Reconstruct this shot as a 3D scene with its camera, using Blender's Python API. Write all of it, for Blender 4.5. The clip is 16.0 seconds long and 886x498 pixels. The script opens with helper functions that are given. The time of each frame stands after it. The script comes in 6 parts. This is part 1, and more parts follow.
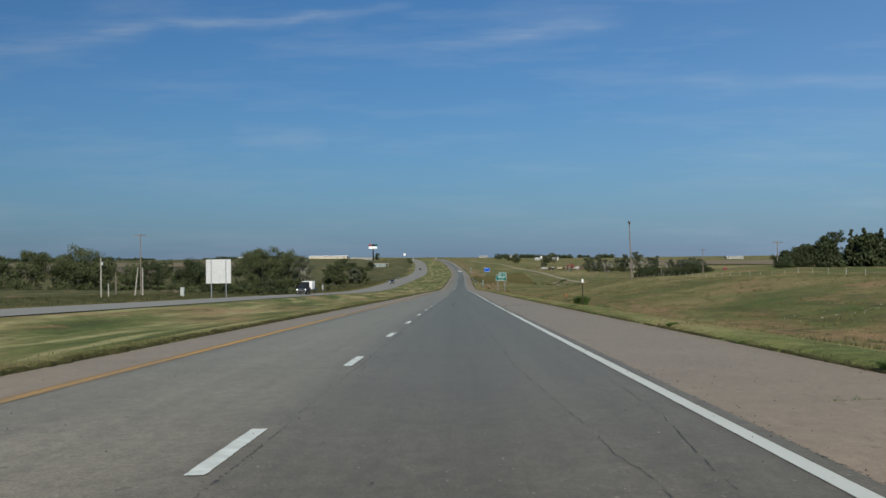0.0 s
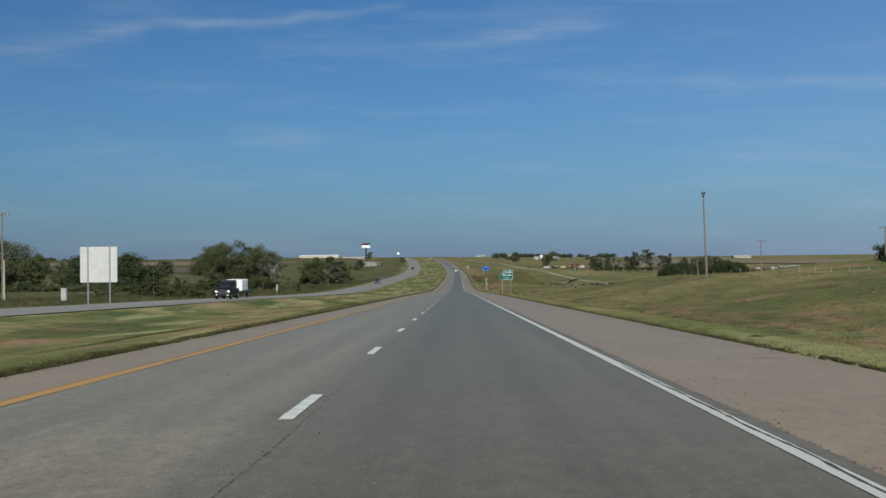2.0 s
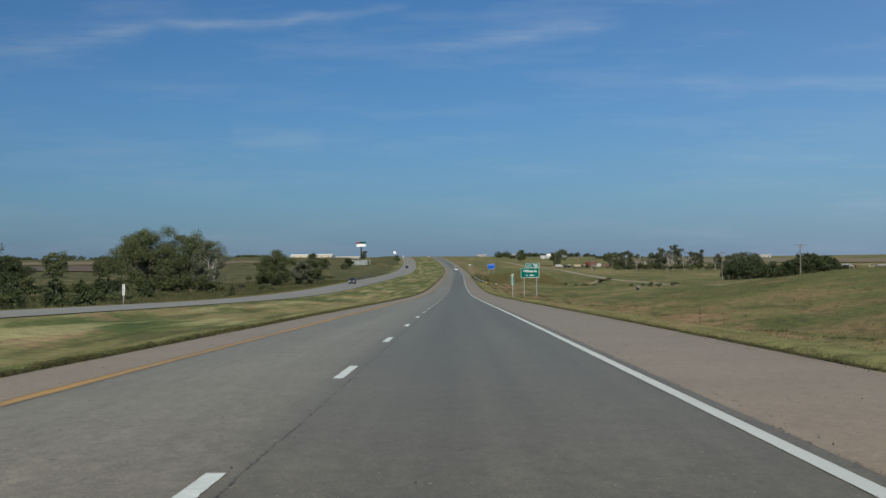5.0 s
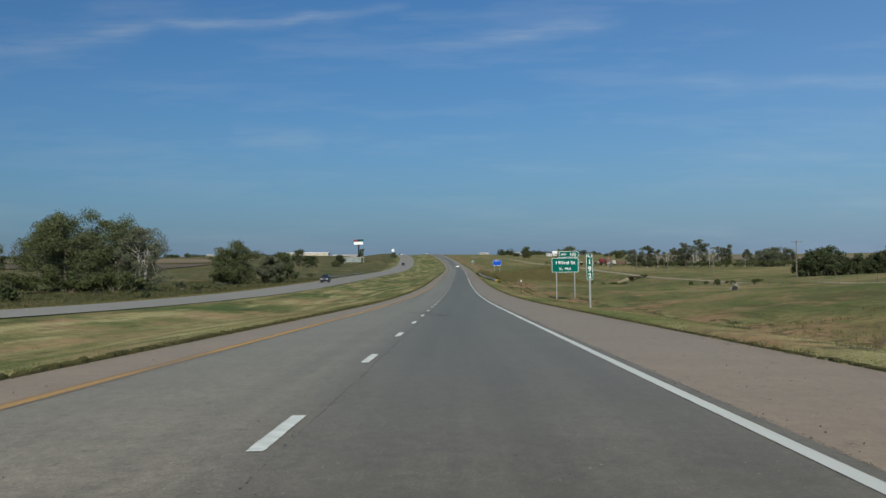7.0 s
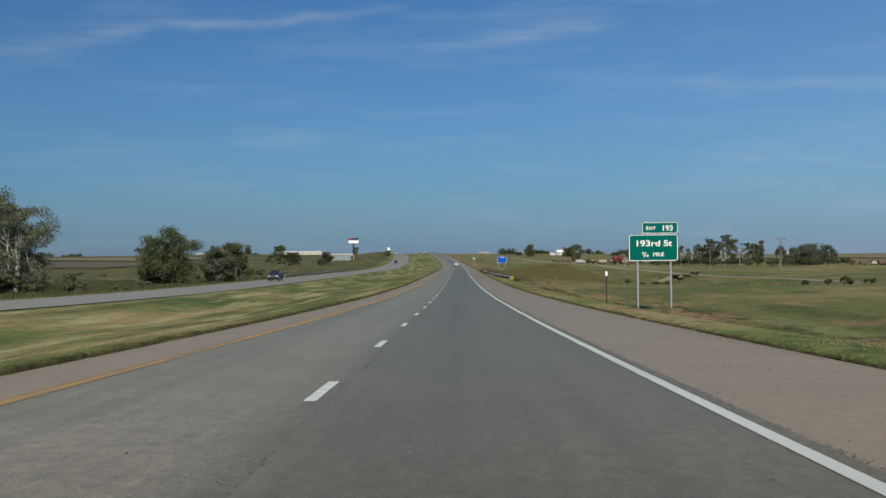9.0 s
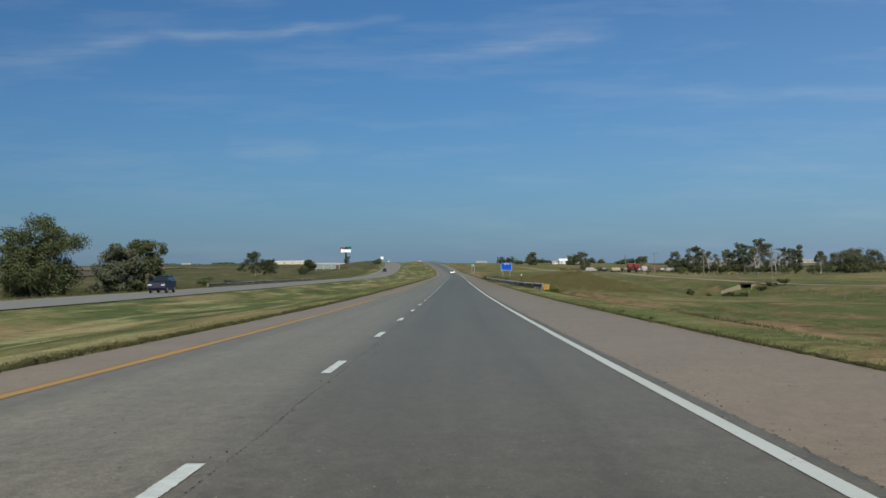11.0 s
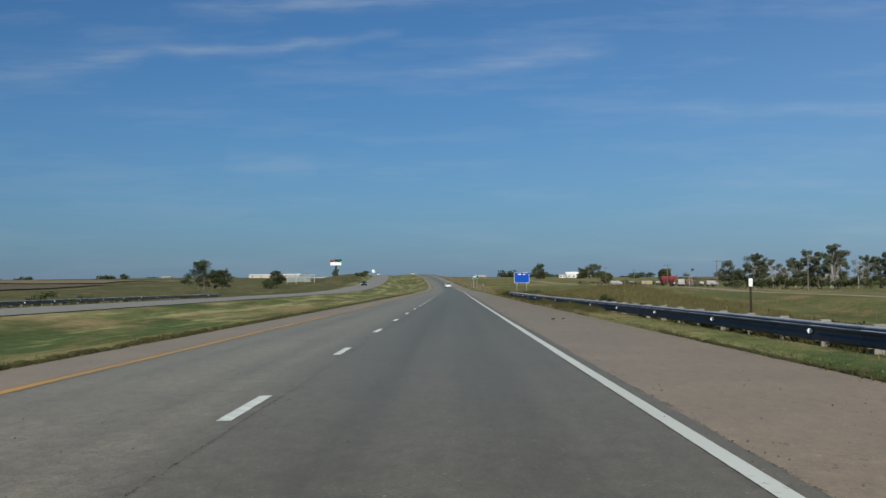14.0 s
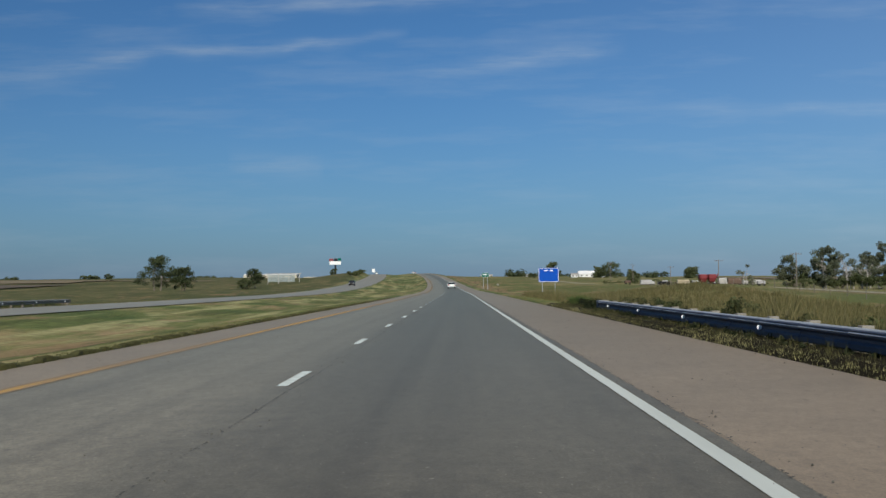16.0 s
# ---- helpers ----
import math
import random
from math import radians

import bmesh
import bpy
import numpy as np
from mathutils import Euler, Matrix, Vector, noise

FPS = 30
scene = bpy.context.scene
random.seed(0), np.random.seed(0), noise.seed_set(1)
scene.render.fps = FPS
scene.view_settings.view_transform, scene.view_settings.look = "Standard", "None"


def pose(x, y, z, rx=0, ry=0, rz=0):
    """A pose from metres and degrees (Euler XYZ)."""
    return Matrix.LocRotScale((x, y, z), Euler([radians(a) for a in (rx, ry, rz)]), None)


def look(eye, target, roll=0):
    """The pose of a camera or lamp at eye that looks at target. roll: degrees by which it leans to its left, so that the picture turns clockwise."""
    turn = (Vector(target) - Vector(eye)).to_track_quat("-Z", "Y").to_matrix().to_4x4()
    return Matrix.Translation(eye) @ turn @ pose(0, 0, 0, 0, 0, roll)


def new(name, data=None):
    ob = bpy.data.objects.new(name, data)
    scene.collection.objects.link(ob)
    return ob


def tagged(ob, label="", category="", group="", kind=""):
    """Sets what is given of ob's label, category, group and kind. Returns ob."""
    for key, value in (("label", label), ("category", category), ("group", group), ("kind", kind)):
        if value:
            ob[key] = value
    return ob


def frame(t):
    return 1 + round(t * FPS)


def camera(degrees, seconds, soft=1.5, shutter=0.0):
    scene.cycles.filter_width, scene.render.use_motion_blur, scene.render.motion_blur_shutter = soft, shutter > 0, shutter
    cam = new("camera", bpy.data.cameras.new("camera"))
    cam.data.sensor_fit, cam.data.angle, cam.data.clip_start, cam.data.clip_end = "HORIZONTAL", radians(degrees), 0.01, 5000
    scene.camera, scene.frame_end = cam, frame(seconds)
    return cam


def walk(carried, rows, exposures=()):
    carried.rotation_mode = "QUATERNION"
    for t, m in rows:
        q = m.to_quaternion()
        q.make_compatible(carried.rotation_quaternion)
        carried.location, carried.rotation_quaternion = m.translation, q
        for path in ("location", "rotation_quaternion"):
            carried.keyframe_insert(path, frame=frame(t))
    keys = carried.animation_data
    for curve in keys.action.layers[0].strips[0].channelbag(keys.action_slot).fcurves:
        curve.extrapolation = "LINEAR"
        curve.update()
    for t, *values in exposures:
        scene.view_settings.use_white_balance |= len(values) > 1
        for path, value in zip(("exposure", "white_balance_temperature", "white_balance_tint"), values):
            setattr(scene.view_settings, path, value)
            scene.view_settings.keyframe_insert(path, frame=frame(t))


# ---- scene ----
cam = camera(44.0, 16.0, soft=1.5)
FOCAL = 784 / math.tan(radians(22))          # lens in picture units, for the small turns below
EYE = 1.085


# The road's own line: sideways drift, grade and height along y.
def smooth(a, b, v):
    k = min(1.0, max(0.0, (v - a) / (b - a)))
    return k * k * (3 - 2 * k)


# way along the road, drift to the right and rise, both per metre
BENDS = ((-200, -0.0045, -0.0258), (0, -0.0045, -0.0258), (80, -0.0007, -0.0254), (160, -0.0028, -0.0244), (240, -0.0026, -0.0269), (300, -0.0027, -0.0245),
         (350, 0.0000, -0.0159), (400, -0.0002, -0.0083), (450, -0.0003, -0.0023), (500, 0.0004, -0.0014), (560, 0.0012, -0.0007), (640, 0.0012, -0.0007))


def run_up(y, which):
    """The sum of a slope from 0 to y, between straight changes of slope."""
    total, sign = 0.0, 1.0
    lo, hi = (0.0, y) if y >= 0 else (y, 0.0)
    for p, q in zip(BENDS, BENDS[1:]):
        a, b = max(lo, p[0]), min(hi, q[0])
        if a < b:
            at = p[which] + (q[which] - p[which]) * ((a + b) / 2 - p[0]) / (q[0] - p[0])
            total += at * (b - a)
    return total if y >= 0 else -total


LINE = [(run_up(y, 1), run_up(y, 2)) for y in range(-200, 642, 2)]


def along_line(y, which):
    v = (min(640.0, max(-200.0, y)) + 200) / 2
    k = min(int(v), len(LINE) - 2)
    return LINE[k][which] + (LINE[k + 1][which] - LINE[k][which]) * (v - k)


def road_x(y):
    far = max(0.0, y - 640)
    return along_line(y, 0) + 0.0012 * far - 0.000060 * far * far


def road_z(y):
    return along_line(y, 1) + 10.3 * smooth(720, 1420, y) - 12.0 * smooth(1430, 2500, y)


# seconds, way along the road, place across it, turn to the left and tilt up (as small offsets), lean
PATH = [
    (0.0, -0.35, 0.06, 33.8, 16.8, 0.70),
    (0.5, 16.57, 0.03, 34.5, 17.2, 0.73),
    (1.0, 33.49, -0.05, 33.4, 16.6, 0.72),
    (1.5, 50.39, -0.05, 31.2, 17.3, 0.71),
    (2.0, 67.32, -0.05, 26.6, 17.4, 0.70),
    (2.5, 84.27, -0.03, 25.7, 19.2, 0.80),
    (3.0, 101.16, -0.03, 26.3, 17.7, 0.83),
    (3.5, 118.09, -0.03, 28.4, 18.6, 0.79),
    (4.0, 135.00, -0.02, 29.8, 17.2, 0.78),
    (4.5, 151.88, -0.03, 29.8, 18.0, 0.73),
    (5.0, 168.74, -0.06, 27.0, 19.3, 0.69),
    (7.5, 252.97, -0.10, 29.2, 17.2, 0.78),
    (8.0, 269.84, -0.08, 28.4, 15.5, 0.75),
    (8.5, 286.67, -0.08, 27.2, 15.0, 0.73),
    (9.0, 303.48, -0.09, 26.9, 19.2, 0.68),
    (11.5, 387.57, 0.15, 20.0, 41.9, 0.79),
    (12.0, 404.41, 0.18, 18.9, 46.6, 0.78),
    (12.5, 421.26, 0.26, 18.3, 52.0, 0.75),
    (13.0, 438.10, 0.32, 18.0, 57.5, 0.68),
    (13.5, 454.97, 0.36, 18.0, 62.3, 0.70),
    (14.0, 471.83, 0.42, 17.2, 63.8, 0.68),
    (14.5, 488.67, 0.46, 19.9, 63.3, 0.72),
    (15.0, 505.47, 0.47, 20.2, 63.4, 0.71),
    (15.5, 522.29, 0.49, 22.1, 63.2, 0.72),
    (16.0, 539.10, 0.49, 25.8, 64.2, 0.74),
]


def eye_row(t, y, u, turn, tilt, lean):
    return (t, pose(road_x(y) + u, y, road_z(y) + EYE, 90 + math.degrees(math.atan(tilt / FOCAL)), lean,
                    math.degrees(math.atan(turn / FOCAL))))


walk(cam, [eye_row(*r) for r in PATH])

# ---- light ----
SUN_ELEVATION, SUN_AZIMUTH = radians(41), radians(172)   # azimuth clockwise from the way ahead
world = bpy.data.worlds.new("world")
scene.world = world
world.use_nodes = True
wn, wl = world.node_tree.nodes, world.node_tree.links
sky = wn.new("ShaderNodeTexSky")
sky.sky_type, sky.sun_disc = "NISHITA", False
sky.sun_elevation, sky.sun_rotation = SUN_ELEVATION, SUN_AZIMUTH
sky.air_density, sky.dust_density, sky.ozone_density = 1.0, 0.3, 4.0
background = wn["Background"]
background.inputs[1].default_value = 0.10


def sums(kind, a, b=0.0, c=None):
    """A Math node of the sky."""
    m = wn.new("ShaderNodeMath")
    m.operation = kind
    for socket, v in zip(m.inputs, (a, b, c)):
        if isinstance(v, (int, float)):
            socket.default_value = v
        elif v is not None:
            wl.new(v, socket)
    return m.outputs[0]


# thin cirrus: drawn out wisps along a few lines of the sky ahead, and a faint veil
toward = wn.new("ShaderNodeTexCoord")
parts = wn.new("ShaderNodeSeparateXYZ")
wl.new(toward.outputs["Generated"], parts.inputs[0])
ahead = sums("MAXIMUM", parts.outputs[1], 0.02)
AZ, EL = sums("DIVIDE", parts.outputs[0], ahead), sums("DIVIDE", parts.outputs[2], ahead)


def sky_noise(sx, sy, scale, detail=5):
    c = wn.new("ShaderNodeCombineXYZ")
    wl.new(sums("MULTIPLY", AZ, sx), c.inputs[0])
    wl.new(sums("MULTIPLY", EL, sy), c.inputs[1])
    t = wn.new("ShaderNodeTexNoise")
    t.inputs["Scale"].default_value, t.inputs["Detail"].default_value, t.inputs["Roughness"].default_value = scale, detail, 0.62
    wl.new(c.outputs[0], t.inputs["Vector"])
    return t.outputs["Fac"]


WISP, WANDER = sky_noise(1.0, 9.0, 14.0, 6), sky_noise(1.0, 0.0, 9.0, 2)


def wisp(a0, a1, e0, rise, thick, strength, bend=0.010):
    line = sums("ADD", sums("MULTIPLY_ADD", AZ, rise, e0 - rise * a0), sums("MULTIPLY_ADD", WANDER, 2 * bend, -bend))
    off = sums("DIVIDE", sums("SUBTRACT", EL, line), thick)
    core = sums("POWER", 2.718, sums("MULTIPLY", sums("MULTIPLY", off, off), -1.0))
    width = (a1 - a0) / 2
    along_it = sums("DIVIDE", sums("SUBTRACT", AZ, (a0 + a1) / 2), width)
    fade = sums("MAXIMUM", sums("SUBTRACT", 1.0, sums("POWER", sums("ABSOLUTE", along_it), 4.0)), 0.0)
    grain = sums("MAXIMUM", sums("MULTIPLY_ADD", WISP, 3.0, -0.75), 0.0)
    return sums("MULTIPLY", sums("MULTIPLY", core, fade), sums("MULTIPLY", grain, strength))


veil = sums("MULTIPLY", sums("MAXIMUM", sums("MULTIPLY_ADD", sky_noise(0.7, 5.0, 7.0), 2.6, -1.25), 0.0), 0.22)
cover = sums("ADD", veil, sums("MULTIPLY", sums("MAXIMUM", sums("MINIMUM", AZ, 0.6), 0.0), 0.20))   # the veil thickens to the right
for row in ((-0.46, -0.28, 0.194, 0.10, 0.008, 0.22), (-0.34, -0.09, 0.213, 0.045, 0.0055, 0.26), (-0.16, -0.04, 0.220, 0.11, 0.004, 0.16), (-0.06, 0.16, 0.190, 0.115, 0.008, 0.16),
            (0.00, 0.14, 0.204, 0.07, 0.006, 0.11), (0.20, 0.50, 0.158, -0.01, 0.006, 0.14), (-0.21, -0.12, 0.117, -0.12, 0.010, 0.17), (-0.26, 0.02, 0.256, 0.03, 0.007, 0.25)):
    cover = sums("ADD", cover, wisp(*row))
cover = sums("MINIMUM", cover, 0.75)
tint = wn.new("ShaderNodeMix")
tint.data_type, tint.blend_type = "RGBA", "MULTIPLY"
tint.inputs[0].default_value = 1.0
tint.inputs[7].default_value = (0.290, 0.515, 0.705, 1)
wl.new(sky.outputs[0], tint.inputs[6])
cloudy = wn.new("ShaderNodeMix")
cloudy.data_type = "RGBA"
wl.new(cover, cloudy.inputs[0])
haze = wn.new("ShaderNodeMix")
haze.data_type = "RGBA"
wl.new(sums("MULTIPLY", sums("POWER", 2.718, sums("MULTIPLY", sums("MAXIMUM", parts.outputs[2], 0.0), -13.0)), 0.85), haze.inputs[0])
wl.new(tint.outputs[2], haze.inputs[6])
haze.inputs[7].default_value = (1.47, 2.10, 3.26, 1)
wl.new(haze.outputs[2], cloudy.inputs[6])
cloudy.inputs[7].default_value = (4.2, 5.0, 5.8, 1)
wl.new(cloudy.outputs[2], background.inputs[0])
# the sky brightens evenly from one side to the other
wl.new(sums("MULTIPLY_ADD", sums("MAXIMUM", sums("MINIMUM", AZ, 0.5), -0.5), 0.032, 0.100), background.inputs[1])
sun = new("sun", bpy.data.lights.new("sun", "SUN"))
sun.data.energy, sun.data.angle, sun.data.color = 4.6, radians(0.5), (1.0, 0.945, 0.83)
sun.matrix_world = look((0, 0, 0), (-math.sin(SUN_AZIMUTH) * math.cos(SUN_ELEVATION),
                                    -math.cos(SUN_AZIMUTH) * math.cos(SUN_ELEVATION), -math.sin(SUN_ELEVATION)))


# ---- materials ----
def material(name, rough=0.8, metal=0.0):
    m = bpy.data.materials.new(name)
    m.use_nodes = True
    b = m.node_tree.nodes["Principled BSDF"]
    b.inputs["Roughness"].default_value, b.inputs["Metallic"].default_value = rough, metal
    return m, m.node_tree.nodes, m.node_tree.links, b


def coords(n, l, scale, uv=False):
    c, mp = n.new("ShaderNodeTexCoord"), n.new("ShaderNodeMapping")
    mp.inputs["Scale"].default_value = scale
    l.new(c.outputs["UV" if uv else "Object"], mp.inputs[0])
    return mp.outputs[0]


def noise_of(n, l, where, scale, detail=4, rough=0.6):
    t = n.new("ShaderNodeTexNoise")
    t.inputs["Scale"].default_value, t.inputs["Detail"].default_value, t.inputs["Roughness"].default_value = scale, detail, rough
    l.new(where, t.inputs["Vector"])
    return t.outputs["Fac"]


def ramp(n, l, value, *stops):
    r = n.new("ShaderNodeValToRGB")
    while len(r.color_ramp.elements) < len(stops):
        r.color_ramp.elements.new(0.5)
    for e, (p, c) in zip(r.color_ramp.elements, stops):
        e.position, e.color = p, (*c, 1) if len(c) == 3 else c
    l.new(value, r.inputs[0])
    return r.outputs[0]


def grey(v):
    return (v, v, v)


def mixed(n, l, fac, a, b, kind="MIX"):
    m = n.new("ShaderNodeMix")
    m.data_type, m.blend_type = "RGBA", kind
    for socket, v in ((m.inputs[0], fac), (m.inputs[6], a), (m.inputs[7], b)):
        if isinstance(v, (int, float)):
            socket.default_value = v
        elif isinstance(v, tuple):
            socket.default_value = (*v, 1)
        else:
            l.new(v, socket)
    return m.outputs[2]


def bumped(n, l, b, height, strength, distance):
    k = n.new("ShaderNodeBump")
    k.inputs["Strength"].default_value, k.inputs["Distance"].default_value = strength, distance
    l.new(height, k.inputs["Height"])
    l.new(k.outputs[0], b.inputs["Normal"])


def plain(name, colour, rough=0.6, metal=0.0, vary=0.15, size=3.0, bump=0.1, gloss=0.5):
    """Paint, metal, wood and the like: one colour with stains at two scales and a fine relief."""
    m, n, l, b = material(name, rough, metal)
    b.inputs["Specular IOR Level"].default_value = gloss
    w = coords(n, l, (1, 1, 1))
    big, fine = noise_of(n, l, w, size), noise_of(n, l, w, size * 14, 3)
    dark = tuple(c * (1 - vary) for c in colour)
    light = tuple(min(1, c * (1 + vary * 0.6)) for c in colour)
    c = ramp(n, l, big, (0.3, dark), (0.7, light))
    c = mixed(n, l, 0.5 * vary + 0.1, c, ramp(n, l, fine, (0.35, dark), (0.7, light)))
    l.new(c, b.inputs["Base Color"])
    if bump:
        bumped(n, l, b, fine, bump, 0.004)
    return m


def grass_ground():
    """Mown median and verges, a scarred ditch and darker pasture; the u of its map runs across the road."""
    m, n, l, b = material("meadow", 0.95)
    b.inputs["Specular IOR Level"].default_value = 0.12
    w = coords(n, l, (1, 1, 1))
    slim = coords(n, l, (1.0, 0.11, 1.0))
    long = coords(n, l, (1.0, 0.40, 1.0))
    patch, streak = noise_of(n, l, long, 0.10, 5, 0.65), noise_of(n, l, slim, 0.42, 4, 0.6)
    tuft, blade = noise_of(n, l, w, 1.3, 4, 0.7), noise_of(n, l, w, 9.0, 3, 0.7)
    wide = noise_of(n, l, w, 0.018, 3)
    # the mown grass is fresher down by the creek
    uv = n.new("ShaderNodeUVMap")
    split = n.new("ShaderNodeSeparateXYZ")
    l.new(uv.outputs[0], split.inputs[0])
    fresh = n.new("ShaderNodeMapRange")
    fresh.inputs[1].default_value, fresh.inputs[2].default_value, fresh.inputs[3].default_value, fresh.inputs[4].default_value = 340, 450, 0.0, -0.055
    l.new(split.outputs[1], fresh.inputs[0])
    damp = n.new("ShaderNodeMath")
    l.new(patch, damp.inputs[0])
    l.new(fresh.outputs[0], damp.inputs[1])
    cut = ramp(n, l, damp.outputs[0], (0.36, (0.068, 0.098, 0.030)), (0.45, (0.120, 0.136, 0.046)), (0.53, (0.190, 0.176, 0.074)), (0.63, (0.270, 0.200, 0.102)))
    cut = mixed(n, l, ramp(n, l, streak, (0.53, grey(0)), (0.62, grey(0.75))), cut, (0.330, 0.310, 0.150))
    cut = mixed(n, l, ramp(n, l, streak, (0.37, grey(0.70)), (0.46, grey(0))), cut, (0.058, 0.072, 0.024))
    wild = ramp(n, l, patch, (0.34, (0.070, 0.098, 0.030)), (0.47, (0.118, 0.132, 0.044)), (0.57, (0.178, 0.162, 0.066)), (0.70, (0.228, 0.176, 0.086)))
    wild = mixed(n, l, ramp(n, l, wide, (0.48, grey(0)), (0.58, grey(0.8))), wild, (0.088, 0.112, 0.032))
    wild = mixed(n, l, ramp(n, l, wide, (0.38, grey(0.7)), (0.47, grey(0))), wild, (0.245, 0.218, 0.096))
    wild = mixed(n, l, ramp(n, l, streak, (0.38, grey(0.6)), (0.46, grey(0))), wild, (0.062, 0.074, 0.024))
    across = n.new("ShaderNodeMapRange")
    across.inputs[1].default_value, across.inputs[2].default_value = -60, 60
    l.new(split.outputs[0], across.inputs[0])
    ragged = n.new("ShaderNodeMath")
    ragged.operation = "MULTIPLY_ADD"
    ragged.inputs[1].default_value, ragged.inputs[2].default_value = 0.09, -0.045
    l.new(patch, ragged.inputs[0])
    at = n.new("ShaderNodeMath")
    l.new(across.outputs[0], at.inputs[0])
    l.new(ragged.outputs[0], at.inputs[1])
    pasture = ramp(n, l, at.outputs[0], (0.180, grey(1)), (0.200, grey(0)), (0.590, grey(0)), (0.665, grey(1)))
    c = mixed(n, l, pasture, cut, wild)
    # rank, darker growth beyond the far carriageway
    beyond = ramp(n, l, at.outputs[0], (0.165, grey(0.80)), (0.190, grey(0)))
    c = mixed(n, l, beyond, c, ramp(n, l, patch, (0.36, (0.046, 0.056, 0.022)), (0.52, (0.074, 0.076, 0.031)), (0.66, (0.125, 0.108, 0.050))))
    ditch = ramp(n, l, at.outputs[0], (0.548, grey(0)), (0.562, grey(1)), (0.620, grey(1)), (0.680, grey(0.15)))
    verge = ramp(n, l, across.outputs[0], (0.5300, grey(0)), (0.5395, grey(0.65)), (0.5485, grey(0.55)), (0.5560, grey(0)))
    mown = n.new("ShaderNodeMapRange")
    mown.inputs[1].default_value, mown.inputs[2].default_value, mown.inputs[3].default_value, mown.inputs[4].default_value = 440, 485, 1.0, 0.0
    l.new(split.outputs[1], mown.inputs[0])
    verge = mixed(n, l, 1.0, mixed(n, l, 1.0, verge, mown.outputs[0], "MULTIPLY"), ramp(n, l, tuft, (0.40, grey(0.25)), (0.60, grey(1.0))), "MULTIPLY")
    c = mixed(n, l, verge, c, ramp(n, l, patch, (0.38, (0.135, 0.170, 0.046)), (0.60, (0.235, 0.225, 0.085))))
    soil = noise_of(n, l, coords(n, l, (1, 0.35, 1)), 0.22, 5, 0.7)
    scar = ramp(n, l, soil, (0.43, grey(0)), (0.54, grey(0.85)))
    c = mixed(n, l, mixed(n, l, 1.0, scar, ditch, "MULTIPLY"), c, (0.270, 0.165, 0.095))
    c = mixed(n, l, ramp(n, l, soil, (0.55, grey(0)), (0.65, grey(0.65))), c, (0.290, 0.180, 0.105))
    clod = noise_of(n, l, coords(n, l, (1, 0.45, 1)), 0.75, 4, 0.7)      # dark washed-out clods and weeds in the ditch
    c = mixed(n, l, mixed(n, l, 1.0, ramp(n, l, clod, (0.53, grey(0)), (0.60, grey(0.85))), ditch, "MULTIPLY"), c, (0.048, 0.050, 0.022))
    c = mixed(n, l, 0.70, c, ramp(n, l, tuft, (0.30, grey(0.45)), (0.52, grey(1.0)), (0.72, grey(1.30))), "MULTIPLY")
    c = mixed(n, l, 0.7, c, ramp(n, l, blade, (0.30, grey(0.55)), (0.65, grey(1.2))), "MULTIPLY")
    l.new(c, b.inputs["Base Color"])
    bumped(n, l, b, mixed(n, l, 0.5, tuft, blade), 0.8, 0.10)
    return m


